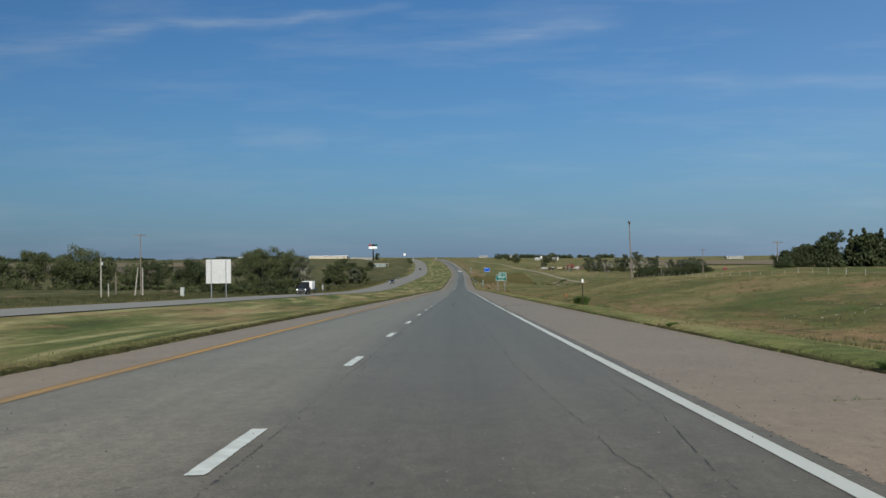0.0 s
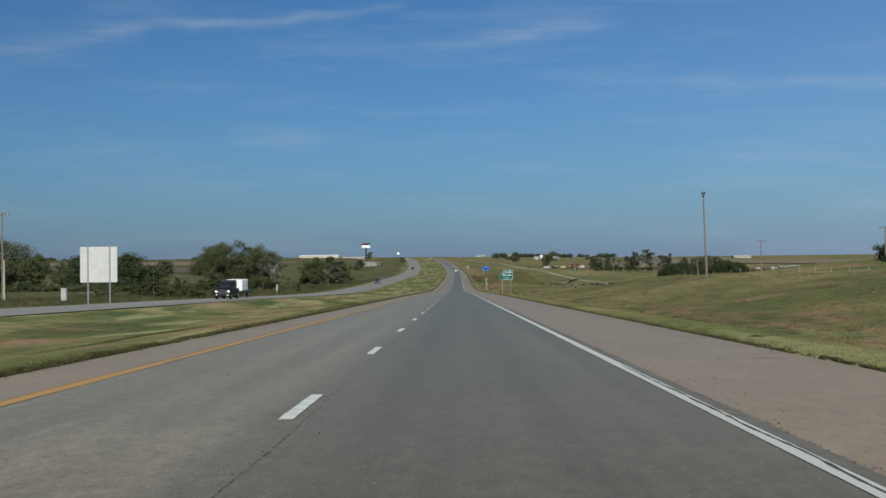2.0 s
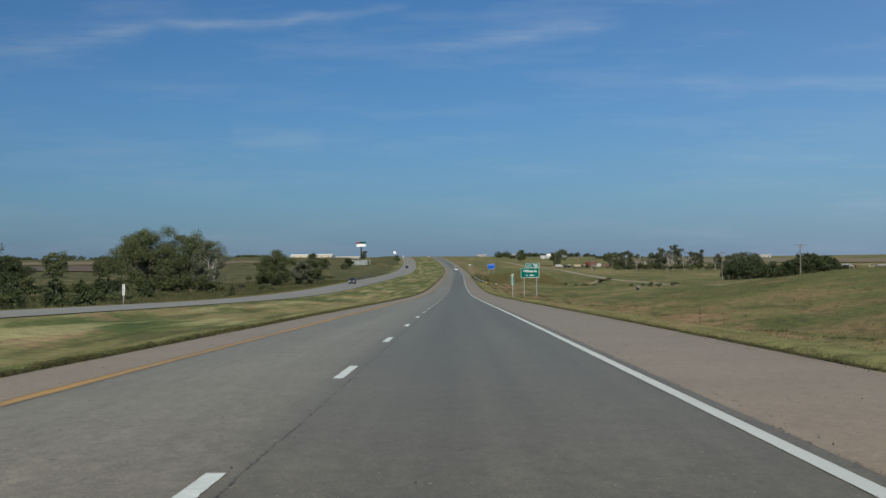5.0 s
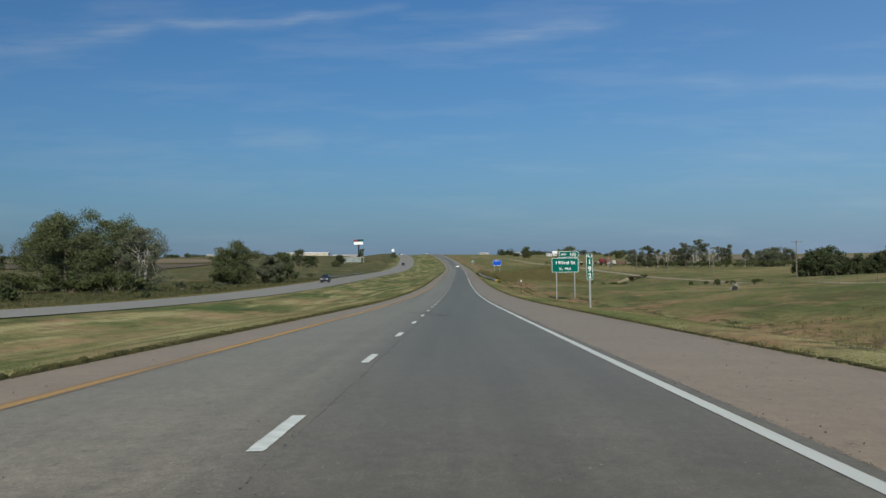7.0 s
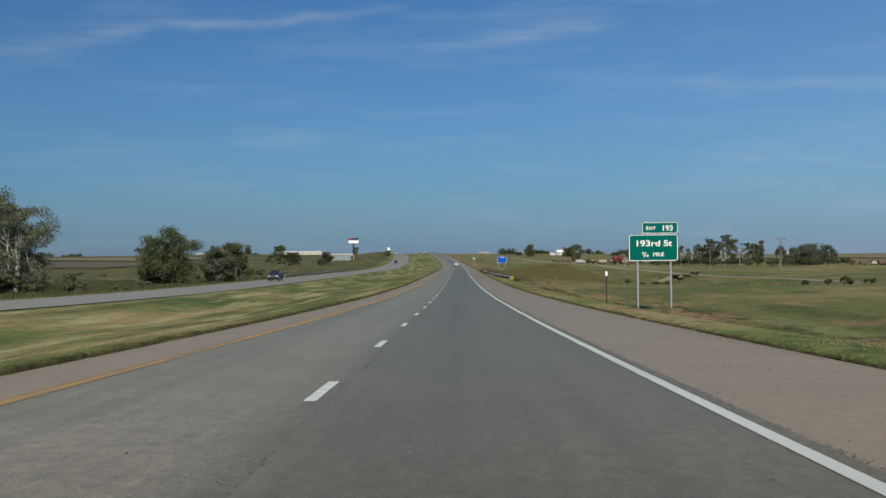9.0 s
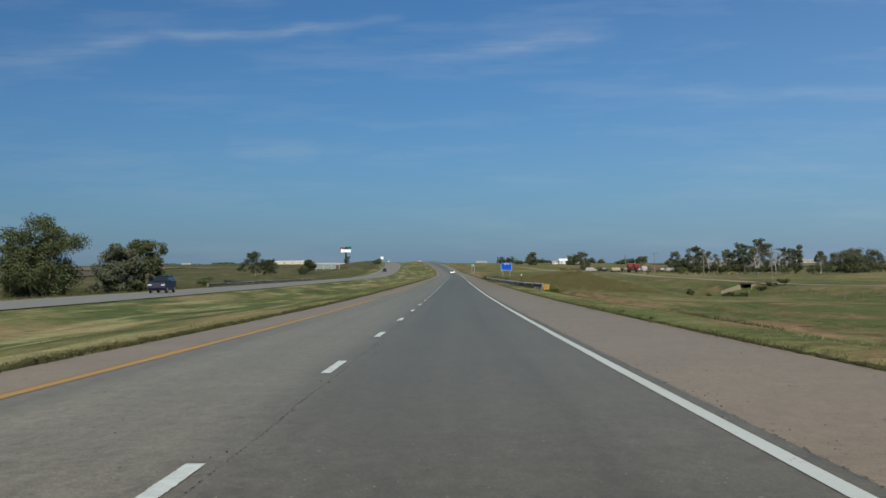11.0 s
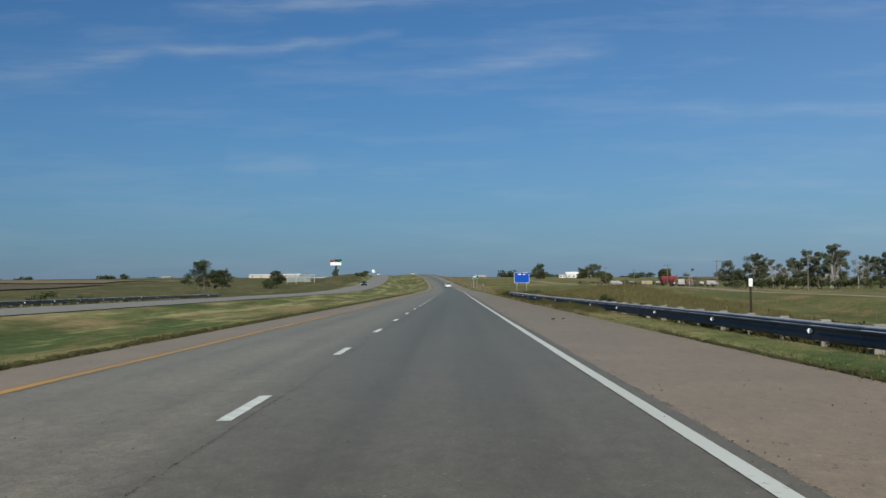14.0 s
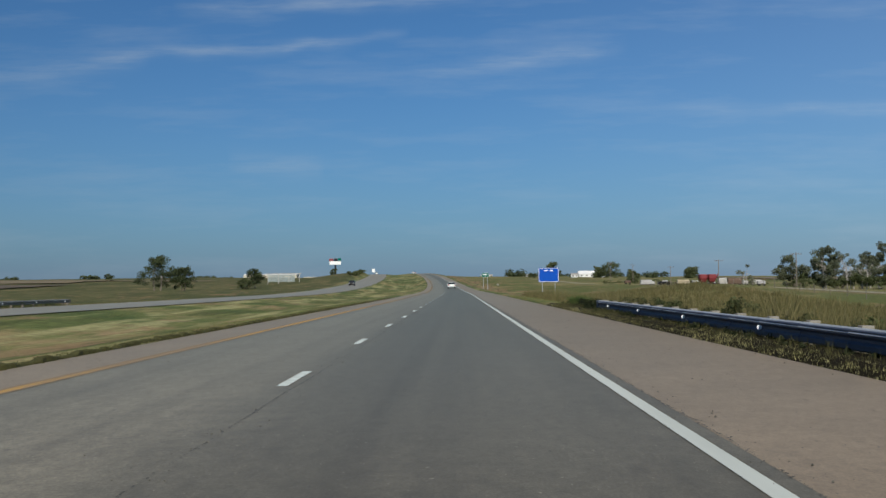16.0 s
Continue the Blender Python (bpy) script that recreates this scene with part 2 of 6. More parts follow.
def asphalt(name, base, streak=True, other=None, rough_by=1.0):
    """Worn paving; the u of its map runs across the road, the v along it, in metres."""
    m, n, l, b = material(name, 0.88)
    b.inputs["Specular IOR Level"].default_value = 0.25
    b.inputs["Sheen Weight"].default_value, b.inputs["Sheen Roughness"].default_value = 0.49, 0.29   # brightens the paving at grazing angles
    b.inputs["Sheen Tint"].default_value = (1.0, 0.80, 0.60, 1)
    w = coords(n, l, (1, 1, 1), True)
    worn = coords(n, l, (1, 0.5, 1), True)          # the wear is drawn out along the road
    grain, pebble = noise_of(n, l, worn, 52, 3, 0.8), noise_of(n, l, worn, 17, 4, 0.75)
    blot, along = noise_of(n, l, w, 0.5, 5, 0.65), noise_of(n, l, coords(n, l, (1.6, 0.016, 1), True), 1.0, 4, 0.6)
    lo, hi = tuple(v * (1 - 0.22 * rough_by) for v in base), tuple(v * (1 + 0.20 * rough_by) for v in base)
    c = ramp(n, l, pebble, (0.34, lo), (0.52, base), (0.70, hi))
    if other:
        # the driving lane, darkened by traffic, beside the paler passing lane
        c2 = ramp(n, l, pebble, (0.34, tuple(v * 0.78 for v in other)), (0.52, other), (0.70, tuple(v * 1.20 for v in other)))
        split = n.new("ShaderNodeSeparateXYZ")
        l.new(w, split.inputs[0])
        wave = n.new("ShaderNodeMath")
        wave.operation = "MULTIPLY_ADD"
        wave.inputs[1].default_value = 0.7
        l.new(along, wave.inputs[0])
        l.new(split.outputs[0], wave.inputs[2])
        span = n.new("ShaderNodeMapRange")
        span.inputs[1].default_value, span.inputs[2].default_value = -4.5, 2.5
        l.new(wave.outputs[0], span.inputs[0])
        lane = ramp(n, l, span.outputs[0], (0.10, grey(0.25)), (0.22, grey(0.0)), (0.42, grey(0.12)), (0.50, grey(0.75)), (0.62, grey(1.0)), (0.80, grey(0.90)), (0.95, grey(0.85)))
        c = mixed(n, l, lane, c, c2)
    c = mixed(n, l, 0.45 * rough_by, c, ramp(n, l, grain, (0.33, grey(0.40)), (0.5, grey(1.0)), (0.66, grey(1.7))), "MULTIPLY")
    c = mixed(n, l, 0.55, c, ramp(n, l, blot, (0.30, grey(0.72)), (0.70, grey(1.22))), "MULTIPLY")
    if streak:
        c = mixed(n, l, 0.85, c, ramp(n, l, along, (0.30, grey(0.70)), (0.50, grey(1.0)), (0.72, grey(1.25))), "MULTIPLY")
    mottle = noise_of(n, l, worn, 6.0, 4, 0.7)
    c = mixed(n, l, 0.6 * rough_by, c, ramp(n, l, mottle, (0.32, grey(0.62)), (0.50, grey(1.0)), (0.68, grey(1.32))), "MULTIPLY")
    spots, pale = noise_of(n, l, worn, 7.0, 3, 0.6), noise_of(n, l, worn, 26.0, 2, 0.5)
    c = mixed(n, l, ramp(n, l, spots, (0.655, grey(0)), (0.70, grey(0.75))), c, tuple(v * 0.35 for v in base))
    c = mixed(n, l, ramp(n, l, pale, (0.70, grey(0)), (0.74, grey(0.7))), c, tuple(v * 2.0 for v in base))
    # a slightly darker stretch of paving at the foot of the hill
    place = n.new("ShaderNodeSeparateXYZ")
    l.new(w, place.inputs[0])
    stretch = n.new("ShaderNodeMapRange")
    stretch.inputs[1].default_value, stretch.inputs[2].default_value, stretch.inputs[3].default_value, stretch.inputs[4].default_value = 330, 480, 1.0, 0.92
    l.new(place.outputs[1], stretch.inputs[0])
    c = mixed(n, l, 1.0, c, stretch.outputs[0], "MULTIPLY")
    l.new(c, b.inputs["Base Color"])
    bumped(n, l, b, mixed(n, l, 0.5, grain, pebble), 0.4, 0.004)
    return m


MEADOW = grass_ground()
LANES = asphalt("lane_paving", (0.166, 0.149, 0.107), other=(0.073, 0.068, 0.050), rough_by=1.15)
SHOULDER = asphalt("shoulder_paving", (0.212, 0.159, 0.103), streak=False, rough_by=0.8)
FAR_PAVING = asphalt("far_paving", (0.215, 0.190, 0.150), rough_by=0.7)
WHITE_LINE = plain("worn_white_paint", (0.56, 0.60, 0.55), 0.7, vary=0.3, size=4, bump=0.3)


def worn_paint(name, colour, under, wear, patchy=0.0, middle=None, half=0.1):
    """Road paint that has flaked down to the paving in places."""
    m, n, l, b = material(name, 0.75)
    w = coords(n, l, (1, 1, 1), True)
    flake, stretch = noise_of(n, l, w, 14, 5, 0.75), noise_of(n, l, coords(n, l, (1, 0.12, 1), True), 1.6, 4)
    fade = mixed(n, l, 0.5, ramp(n, l, stretch, (0.30, tuple(v * 0.72 for v in colour)), (0.70, colour)), colour)
    gone = mixed(n, l, 0.45, flake, stretch)
    if patchy:
        gone = mixed(n, l, patchy, gone, noise_of(n, l, coords(n, l, (0.5, 0.035, 1), True), 1.0, 3))
    if middle is not None:
        # the sides have crumbled most
        split = n.new("ShaderNodeSeparateXYZ")
        l.new(w, split.inputs[0])
        away = n.new("ShaderNodeMath")
        away.operation = "SUBTRACT"
        away.inputs[1].default_value = middle
        l.new(split.outputs[0], away.inputs[0])
        off = n.new("ShaderNodeMath")
        off.operation = "ABSOLUTE"
        l.new(away.outputs[0], off.inputs[0])
        side = n.new("ShaderNodeMapRange")
        side.inputs[1].default_value, side.inputs[2].default_value, side.inputs[3].default_value, side.inputs[4].default_value = half * 0.35, half, 0.0, 0.16
        l.new(off.outputs[0], side.inputs[0])
        worse = n.new("ShaderNodeMath")
        l.new(gone, worse.inputs[0])
        l.new(side.outputs[0], worse.inputs[1])
        gone = worse.outputs[0]
    c = mixed(n, l, ramp(n, l, gone, (wear, grey(0)), (wear + 0.07, grey(0.85))), fade, under)
    l.new(c, b.inputs["Base Color"])
    bumped(n, l, b, flake, 0.3, 0.004)
    return m


WHITE_EDGE = worn_paint("worn_white_edge_paint", (0.50, 0.53, 0.48), (0.20, 0.18, 0.145), 0.60)
YELLOW_LINE = worn_paint("worn_yellow_paint", (0.42, 0.245, 0.060), (0.185, 0.140, 0.086), 0.498, 0.35, -4.476, 0.13)


def foliage(name, dark, light, rough=0.7):
    """Leaves and blades: each one its own shade, with light coming through."""
    m, n, l, b = material(name, rough)
    b.inputs["Specular IOR Level"].default_value = 0.2
    g = n.new("ShaderNodeNewGeometry")
    mid = tuple((p + q) / 2 for p, q in zip(dark, light))
    c = ramp(n, l, g.outputs["Random Per Island"], (0.0, tuple(0.6 * p + 0.4 * q for p, q in zip(dark, mid))), (0.5, mid), (1.0, tuple(0.5 * p + 0.5 * q for p, q in zip(light, mid))))
    big = noise_of(n, l, coords(n, l, (1, 1, 1)), 0.35, 3)
    c = mixed(n, l, 0.7, c, ramp(n, l, big, (0.3, grey(0.6)), (0.7, grey(1.3))), "MULTIPLY")
    l.new(c, b.inputs["Base Color"])
    through_leaf = n.new("ShaderNodeBsdfTranslucent")
    l.new(c, through_leaf.inputs[0])
    both = n.new("ShaderNodeMixShader")
    both.inputs[0].default_value = 0.30
    l.new(b.outputs[0], both.inputs[1])
    l.new(through_leaf.outputs[0], both.inputs[2])
    l.new(both.outputs[0], n["Material Output"].inputs[0])
    return m


LEAF = foliage("cottonwood_leaves", (0.060, 0.078, 0.034), (0.142, 0.160, 0.072))
# leaves of the far row, greyed and paled to paint in distance haze
ROW_LEAF = foliage("hazed_cottonwood_leaves", (0.070, 0.085, 0.050), (0.150, 0.165, 0.100))
LEAF_GREY = foliage("grey_green_leaves", (0.085, 0.098, 0.058), (0.190, 0.200, 0.130))
CEDAR = foliage("cedar_needles", (0.034, 0.050, 0.022), (0.090, 0.108, 0.048))
BLADES = foliage("verge_grass", (0.085, 0.112, 0.030), (0.255, 0.240, 0.098))
DRY_BLADES = foliage("dry_tall_grass", (0.075, 0.084, 0.030), (0.250, 0.205, 0.092))
DARK_BLADES = foliage("rank_field_grass", (0.040, 0.050, 0.020), (0.135, 0.130, 0.055))
SEED_HEADS = foliage("pale_seed_heads", (0.50, 0.50, 0.46), (0.80, 0.80, 0.76))
# near black leaves: the shade under the guard rail is in their colour
SHADE_WEED = foliage("shade_coloured_weeds", (0.010, 0.015, 0.006), (0.040, 0.050, 0.018))
STRAW = foliage("bleached_short_grass", (0.180, 0.175, 0.070), (0.430, 0.390, 0.190))
# black ground colour that stands for the shade below rail and weeds
RAIL_SHADE = plain("rail_shade_soil", (0.020, 0.017, 0.010), 0.95, vary=0.5, size=2.5, bump=0.8, gloss=0.03)
WEED = foliage("dark_weed_leaves", (0.040, 0.054, 0.020), (0.105, 0.122, 0.046))
CLUMP = foliage("fresh_green_grass", (0.060, 0.105, 0.024), (0.150, 0.215, 0.065))
SOD_BLADES = foliage("dark_edge_grass", (0.034, 0.040, 0.014), (0.150, 0.135, 0.052))
RED_SOIL = plain("eroded_red_soil", (0.255, 0.158, 0.092), 0.95, vary=0.55, size=1.6, bump=0.9, gloss=0.05)
DARK_POST = plain("weathered_dark_steel", (0.050, 0.038, 0.028), 0.8, 0.3, vary=0.4, size=9)
# bare soil, its brown deepened by the shade of the rail
SHADED_SOIL = plain("shaded_bare_soil", (0.070, 0.056, 0.032), 0.95, vary=0.5, size=2.5, bump=0.8, gloss=0.05)
SOD = plain("dark_sod_edge", (0.066, 0.064, 0.026), 0.95, vary=0.5, size=5.0, bump=0.8, gloss=0.05)
BARK = plain("bark", (0.20, 0.165, 0.13), 0.9, vary=0.4, size=2, bump=0.6)
PALE_BARK = plain("bare_pale_branches", (0.42, 0.39, 0.35), 0.85, vary=0.25, size=2, bump=0.4)
POLE_WOOD = plain("weathered_pole_wood", (0.20, 0.17, 0.14), 0.85, vary=0.3, size=3, bump=0.4)
PALE_POST = plain("pale_weathered_post", (0.38, 0.36, 0.31), 0.9, vary=0.3, size=5, bump=0.4)
RAIL_POST = plain("grey_rail_post_wood", (0.27, 0.25, 0.21), 0.9, vary=0.35, size=5, bump=0.4)
FENCE_WOOD = plain("grey_fence_post_wood", (0.17, 0.15, 0.125), 0.9, vary=0.35, size=5, bump=0.5)
GALVANISED = plain("galvanised_steel", (0.42, 0.44, 0.46), 0.45, 0.7, vary=0.15, size=6, bump=0.1)
# galvanised rail face in shade: the navy darkness is put into the colour
RAIL_SHADED = plain("shaded_rail_steel", (0.050, 0.060, 0.090), 0.6, 0.2, vary=0.25, size=3, bump=0.15)
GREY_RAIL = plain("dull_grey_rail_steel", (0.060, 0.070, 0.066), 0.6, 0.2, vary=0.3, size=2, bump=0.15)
# the same steel where sun strikes its upper curve, painted pale
RAIL_SUNLIT = plain("sunlit_rail_edge", (0.52, 0.55, 0.57), 0.6, 0.3, vary=0.2, size=4)
GREEN = plain("guide_sign_green", (0.0008, 0.108, 0.083), 0.7, vary=0.08, size=1.5, bump=0.03, gloss=0.03)
BLUE = plain("service_sign_blue", (0.004, 0.072, 0.42), 0.6, vary=0.10, size=1.5, bump=0.03, gloss=0.12)
SIGN_WHITE = plain("sign_white", (0.80, 0.82, 0.80), 0.45, vary=0.06, size=3, bump=0.02)
SIGN_BACK = plain("bare_aluminium_sign_back", (0.62, 0.63, 0.62), 0.5, 0.15, vary=0.10, size=1.5, bump=0.08)
REFLECTOR = plain("white_reflector", (0.88, 0.90, 0.92), 0.3, vary=0.04, bump=0)
HAZARD_YELLOW = plain("marker_yellow", (0.75, 0.45, 0.02), 0.5, vary=0.12)
BLACK = plain("black_paint", (0.012, 0.012, 0.014), 0.45, vary=0.3)
ORANGE = plain("orange_stake_paint", (0.80, 0.10, 0.035), 0.6, vary=0.15)
RUST = plain("rusty_steel_post", (0.12, 0.075, 0.05), 0.8, vary=0.4, size=8)
CONCRETE = plain("culvert_concrete", (0.32, 0.27, 0.19), 0.9, vary=0.25, size=0.8, bump=0.4)
WALL_WHITE = plain("white_metal_siding", (0.72, 0.72, 0.70), 0.6, vary=0.1, size=0.5)
WALL_CREAM = plain("cream_metal_siding", (0.55, 0.50, 0.38), 0.6, vary=0.15, size=0.4)
DIRTY_WHITE = plain("dirty_white_paint", (0.40, 0.39, 0.36), 0.7, vary=0.4, size=1.0)
WALL_TAN = plain("tan_metal_siding", (0.36, 0.30, 0.20), 0.6, vary=0.12, size=0.5)
ROOF_GREY = plain("grey_roof_metal", (0.38, 0.37, 0.36), 0.55, 0.2, vary=0.2, size=0.5)
CAR_BLACK = plain("black_car_paint", (0.004, 0.004, 0.005), 0.55, gloss=0.25, vary=0.2, bump=0)
CAR_WHITE = plain("white_car_paint", (0.58, 0.62, 0.60), 0.25, vary=0.05, bump=0)
CAR_BLUE = plain("dark_blue_car_paint", (0.005, 0.007, 0.022), 0.45, gloss=0.3, vary=0.1, bump=0)
CAR_RED = plain("faded_red_paint", (0.20, 0.030, 0.034), 0.5, vary=0.15, bump=0)
TYRE = plain("tyre_rubber", (0.016, 0.016, 0.016), 0.85, vary=0.2)
CHROME = plain("chrome", (0.75, 0.76, 0.78), 0.18, 1.0, vary=0.05, bump=0)
LAMP = plain("headlamp_lens", (0.80, 0.82, 0.85), 0.12, 0.3, vary=0.05, bump=0)


def lit_lamp():
    m, n, l, b = material("lit_headlamp", 0.2)
    b.inputs["Base Color"].default_value = (0.85, 0.87, 0.90, 1)
    b.inputs["Emission Color"].default_value, b.inputs["Emission Strength"].default_value = (1.0, 0.97, 0.92, 1), 1.5
    return m


HEADLIGHT = lit_lamp()
TAIL = plain("tail_lamp_lens", (0.45, 0.015, 0.012), 0.2, vary=0.05, bump=0)
PANEL_TEAL = plain("pale_teal_panel", (0.26, 0.31, 0.31), 0.6, vary=0.2, size=0.6)
PLASTIC_GREY = plain("grey_cabinet_paint", (0.40, 0.43, 0.40), 0.6, vary=0.15)
WRAP = plain("white_plastic_wrap", (0.80, 0.80, 0.80), 0.45, vary=0.12, size=2, bump=0.4)
PLOUGHED = plain("ploughed_soil", (0.090, 0.068, 0.040), 0.95, vary=0.35, size=0.05, bump=0.5)
STUBBLE = plain("stubble_field", (0.150, 0.118, 0.062), 0.95, vary=0.25, size=0.05, bump=0.5)
RUBBER = plain("faint_rubber_film", (0.092, 0.086, 0.072), 0.9, vary=0.3, size=5, bump=0.2)
TAR = plain("dark_rubber_mark", (0.074, 0.068, 0.058), 0.9, vary=0.5, size=5, bump=0.3)
DIRT_ROAD = plain("gravel_road", (0.23, 0.20, 0.13), 0.95, vary=0.2, size=0.6, bump=0.4)


def window_glass():
    m, n, l, b = material("dark_vehicle_glass", 0.05)
    b.inputs["Base Color"].default_value = (0.02, 0.025, 0.03, 1)
    b.inputs["Specular IOR Level"].default_value = 0.35
    return m


GLASS = window_glass()
GRAVEL = foliage("loose_gravel", (0.08, 0.072, 0.06), (0.26, 0.24, 0.20), 0.9)


# ---- ground and roads ----
def link(name, bm, mat, parent=None, label=""):
    me = bpy.data.meshes.new(name)
    bm.to_mesh(me)
    bm.free()
    me.materials.append(mat)
    ob = new(name, me)
    ob.parent = parent
    if label:
        ob["label"] = label
    return ob


part = link
WHITE_AT, DASH_AT, YELLOW_AT = 2.115, -1.486, -4.476
LEFT_EDGE, RIGHT_EDGE = -5.86, 5.08
OPP_NEAR, OPP_FAR, OPP_DROP = -24.3, -34.6, 0.22


def blend(stops, v):
    """Smooth interpolation through (place, value) pairs."""
    if v <= stops[0][0]:
        return stops[0][1]
    for (a, p), (b, q) in zip(stops, stops[1:]):
        if v <= b:
            return p + (q - p) * smooth(a, b, v)
    return stops[-1][1]


# heights of the country away from the road, along y
RIGHT_NEAR = ((-200, 1.5), (60, 0.8), (134, 0.0), (209, -1.4), (270, -3.4), (335, -6.2), (420, -8.8), (500, -11.0), (575, -11.4), (640, -9.6), (720, -8.0), (900, -8.0), (1200, -4.5), (1900, 1.5), (3200, 3.0))
RIGHT_FAR = ((-200, 2.0), (150, 0.8), (262, -0.3), (350, -3.5), (430, -6.4), (490, -8.4), (560, -9.0), (700, -9.1), (900, -8.9), (1200, -4.0), (1900, 2.0), (3200, 3.0))
FRONTAGE = ((300, -5.0), (380, -7.4), (470, -9.0), (560, -9.4), (650, -9.0), (760, -8.0), (900, -7.7), (1200, -4.3), (1900, 1.6))
LEFT_LAND = ((-200, 1.0), (0, -1.5), (211, -5.6), (320, -8.6), (430, -11.0), (600, -10.8), (900, -10.0), (1200, -6.0), (1900, 0.5), (3200, 3.0))


LAY = ((0, 0.0), (140, -0.25), (300, -0.55), (420, -0.8), (640, -0.85), (900, -0.75), (1900, -0.35))


def lay(x, y):
    """The whole country slopes gently down to the right."""
    return blend(LAY, y) - 0.0128 * min(520.0, max(-300.0, x))


def bumps(x, y):
    return (0.10 * noise.noise((x * 0.30, y * 0.22, 0)) + 0.30 * noise.noise((x * 0.06, y * 0.05, 3))
            + 1.2 * noise.noise((x * 0.008, y * 0.008, 7)))


def ground_z(x, y):
    u, z = x - road_x(y), road_z(y)
    if RIGHT_EDGE >= u >= LEFT_EDGE:
        return z - 0.06
    if u > RIGHT_EDGE:
        d = u - RIGHT_EDGE
        verge = z - 0.03 + 0.11 * smooth(0.0, 0.3, d) - 1.55 * smooth(0.5, 9, d)
        land = blend(RIGHT_NEAR, y)
        out = smooth(40, 75, d)
        land = land * (1 - out) + blend(RIGHT_FAR, y) * out
        k = smooth(8, 38, d)
        far = smooth(250, 1500, d)
        land = land * (1 - far) + (2.0 + 2.0 * far) * far + lay(x, y)
        rough = smooth(0.3, 5, d) * 0.3 + 0.7 * smooth(10, 40, d)
        scars = 0.28 * smooth(3, 7, d) * smooth(28, 14, d) * noise.noise((x * 0.35, y * 0.16, 11))
        z = verge * (1 - k) + land * k + rough * bumps(x, y) + scars
        z -= 2.6 * math.exp(-((y - 558) / 9.0) ** 2) * smooth(9, 18, d) * smooth(50, 45, d)      # creek hollow
        bank = smooth(11, 3.2, abs(u - 56)) * smooth(340, 420, y) * smooth(1800, 1500, y)
        bank *= 1 - 0.95 * math.exp(-((y - 561) / 6.0) ** 2) * smooth(55, 50, u)
        return z * (1 - bank) + (blend(FRONTAGE, y) + lay(x, y)) * bank
    if u > OPP_NEAR:
        d = LEFT_EDGE - u
        k = d / (LEFT_EDGE - OPP_NEAR)
        dip = 0.85 * math.sin(math.pi * k) ** 1.3
        return z - 0.03 + 0.11 * smooth(0.0, 0.3, d) * smooth(3, 1, d) - OPP_DROP * smooth(0, 1, k) - dip + 0.6 * smooth(0, 0.2, k) * smooth(1, 0.8, k) * bumps(x, y)
    if u >= OPP_FAR:
        return z - OPP_DROP - 0.06
    d = OPP_FAR - u
    verge = z - OPP_DROP - 0.03 - 1.0 * smooth(0.5, 9, d) + 1.65 * smooth(13, 28, d) * smooth(340, 260, y)
    verge += 2.4 * smooth(1.2, 6, d) * smooth(930, 1060, y) * smooth(1500, 1350, y)      # low cutting on the far hill
    land = blend(LEFT_LAND, y)
    k = smooth(9, 60, d)
    far = smooth(250, 1500, d)
    land = land * (1 - far) + (1.5 + 2.0 * far) * far + lay(x, y)
    rough = smooth(0.3, 5, d) * 0.3 + 0.7 * smooth(10, 40, d)
    return verge * (1 - k) + land * k + rough * bumps(x, y)


def spaced(*runs):
    out = []
    for a, b, step in runs:
        v = a
        while v < b - 1e-6:
            out.append(v)
            v += step
    out.append(runs[-1][1])
    return out


def sheet(name, us, ys, height, mat):
    verts = [(road_x(y) + u, y, height(u, y)) for y in ys for u in us]
    w = len(us)
    faces = [(j * w + i, j * w + i + 1, j * w + w + i + 1, j * w + w + i) for j in range(len(ys) - 1) for i in range(w - 1)]
    me = bpy.data.meshes.new(name)
    me.from_pydata(verts, [], faces)
    layer = me.uv_layers.new(name="map")
    idx = np.empty(len(me.loops), dtype=np.int32)
    me.loops.foreach_get("vertex_index", idx)
    flat = np.array([(u, y) for y in ys for u in us], dtype=np.float32)
    layer.data.foreach_set("uv", flat[idx].ravel())
    me.materials.append(mat)
    me.polygons.foreach_set("use_smooth", [True] * len(me.polygons))
    return new(name, me)


across = spaced((-3600, -1200, 300), (-1200, -400, 80), (-400, -120, 14), (-120, -50, 3.5), (-50, OPP_FAR, 1.4), (OPP_FAR, OPP_NEAR, 5.0),
                (OPP_NEAR, LEFT_EDGE - 1.6, 0.75), (LEFT_EDGE - 1.6, LEFT_EDGE, 0.16), (LEFT_EDGE, RIGHT_EDGE, 5.5), (RIGHT_EDGE, RIGHT_EDGE + 1.6, 0.16), (RIGHT_EDGE + 1.6, 16, 0.45), (16, 60, 1.6), (60, 160, 5), (160, 500, 17), (500, 1300, 80), (1300, 3700, 300))
along = spaced((-200, -10, 10), (-10, 620, 1.8), (620, 1000, 5), (1000, 2200, 12), (2200, 4400, 110))
ground = tagged(sheet("ground", across, along, lambda u, y: ground_z(road_x(y) + u, y), MEADOW),
                "mown and dry prairie grass with bare reddish soil patches", "grass", kind="structure")

road_ys = spaced((-60, 900, 3), (900, 2300, 10))


def strip(name, u0, u1, lift, mat, label, category, drop=0.0, ys=road_ys):
    ob = sheet(name, [u0, u1], ys, lambda u, y: road_z(y) - drop + lift, mat)
    return tagged(ob, label, category, kind="structure")


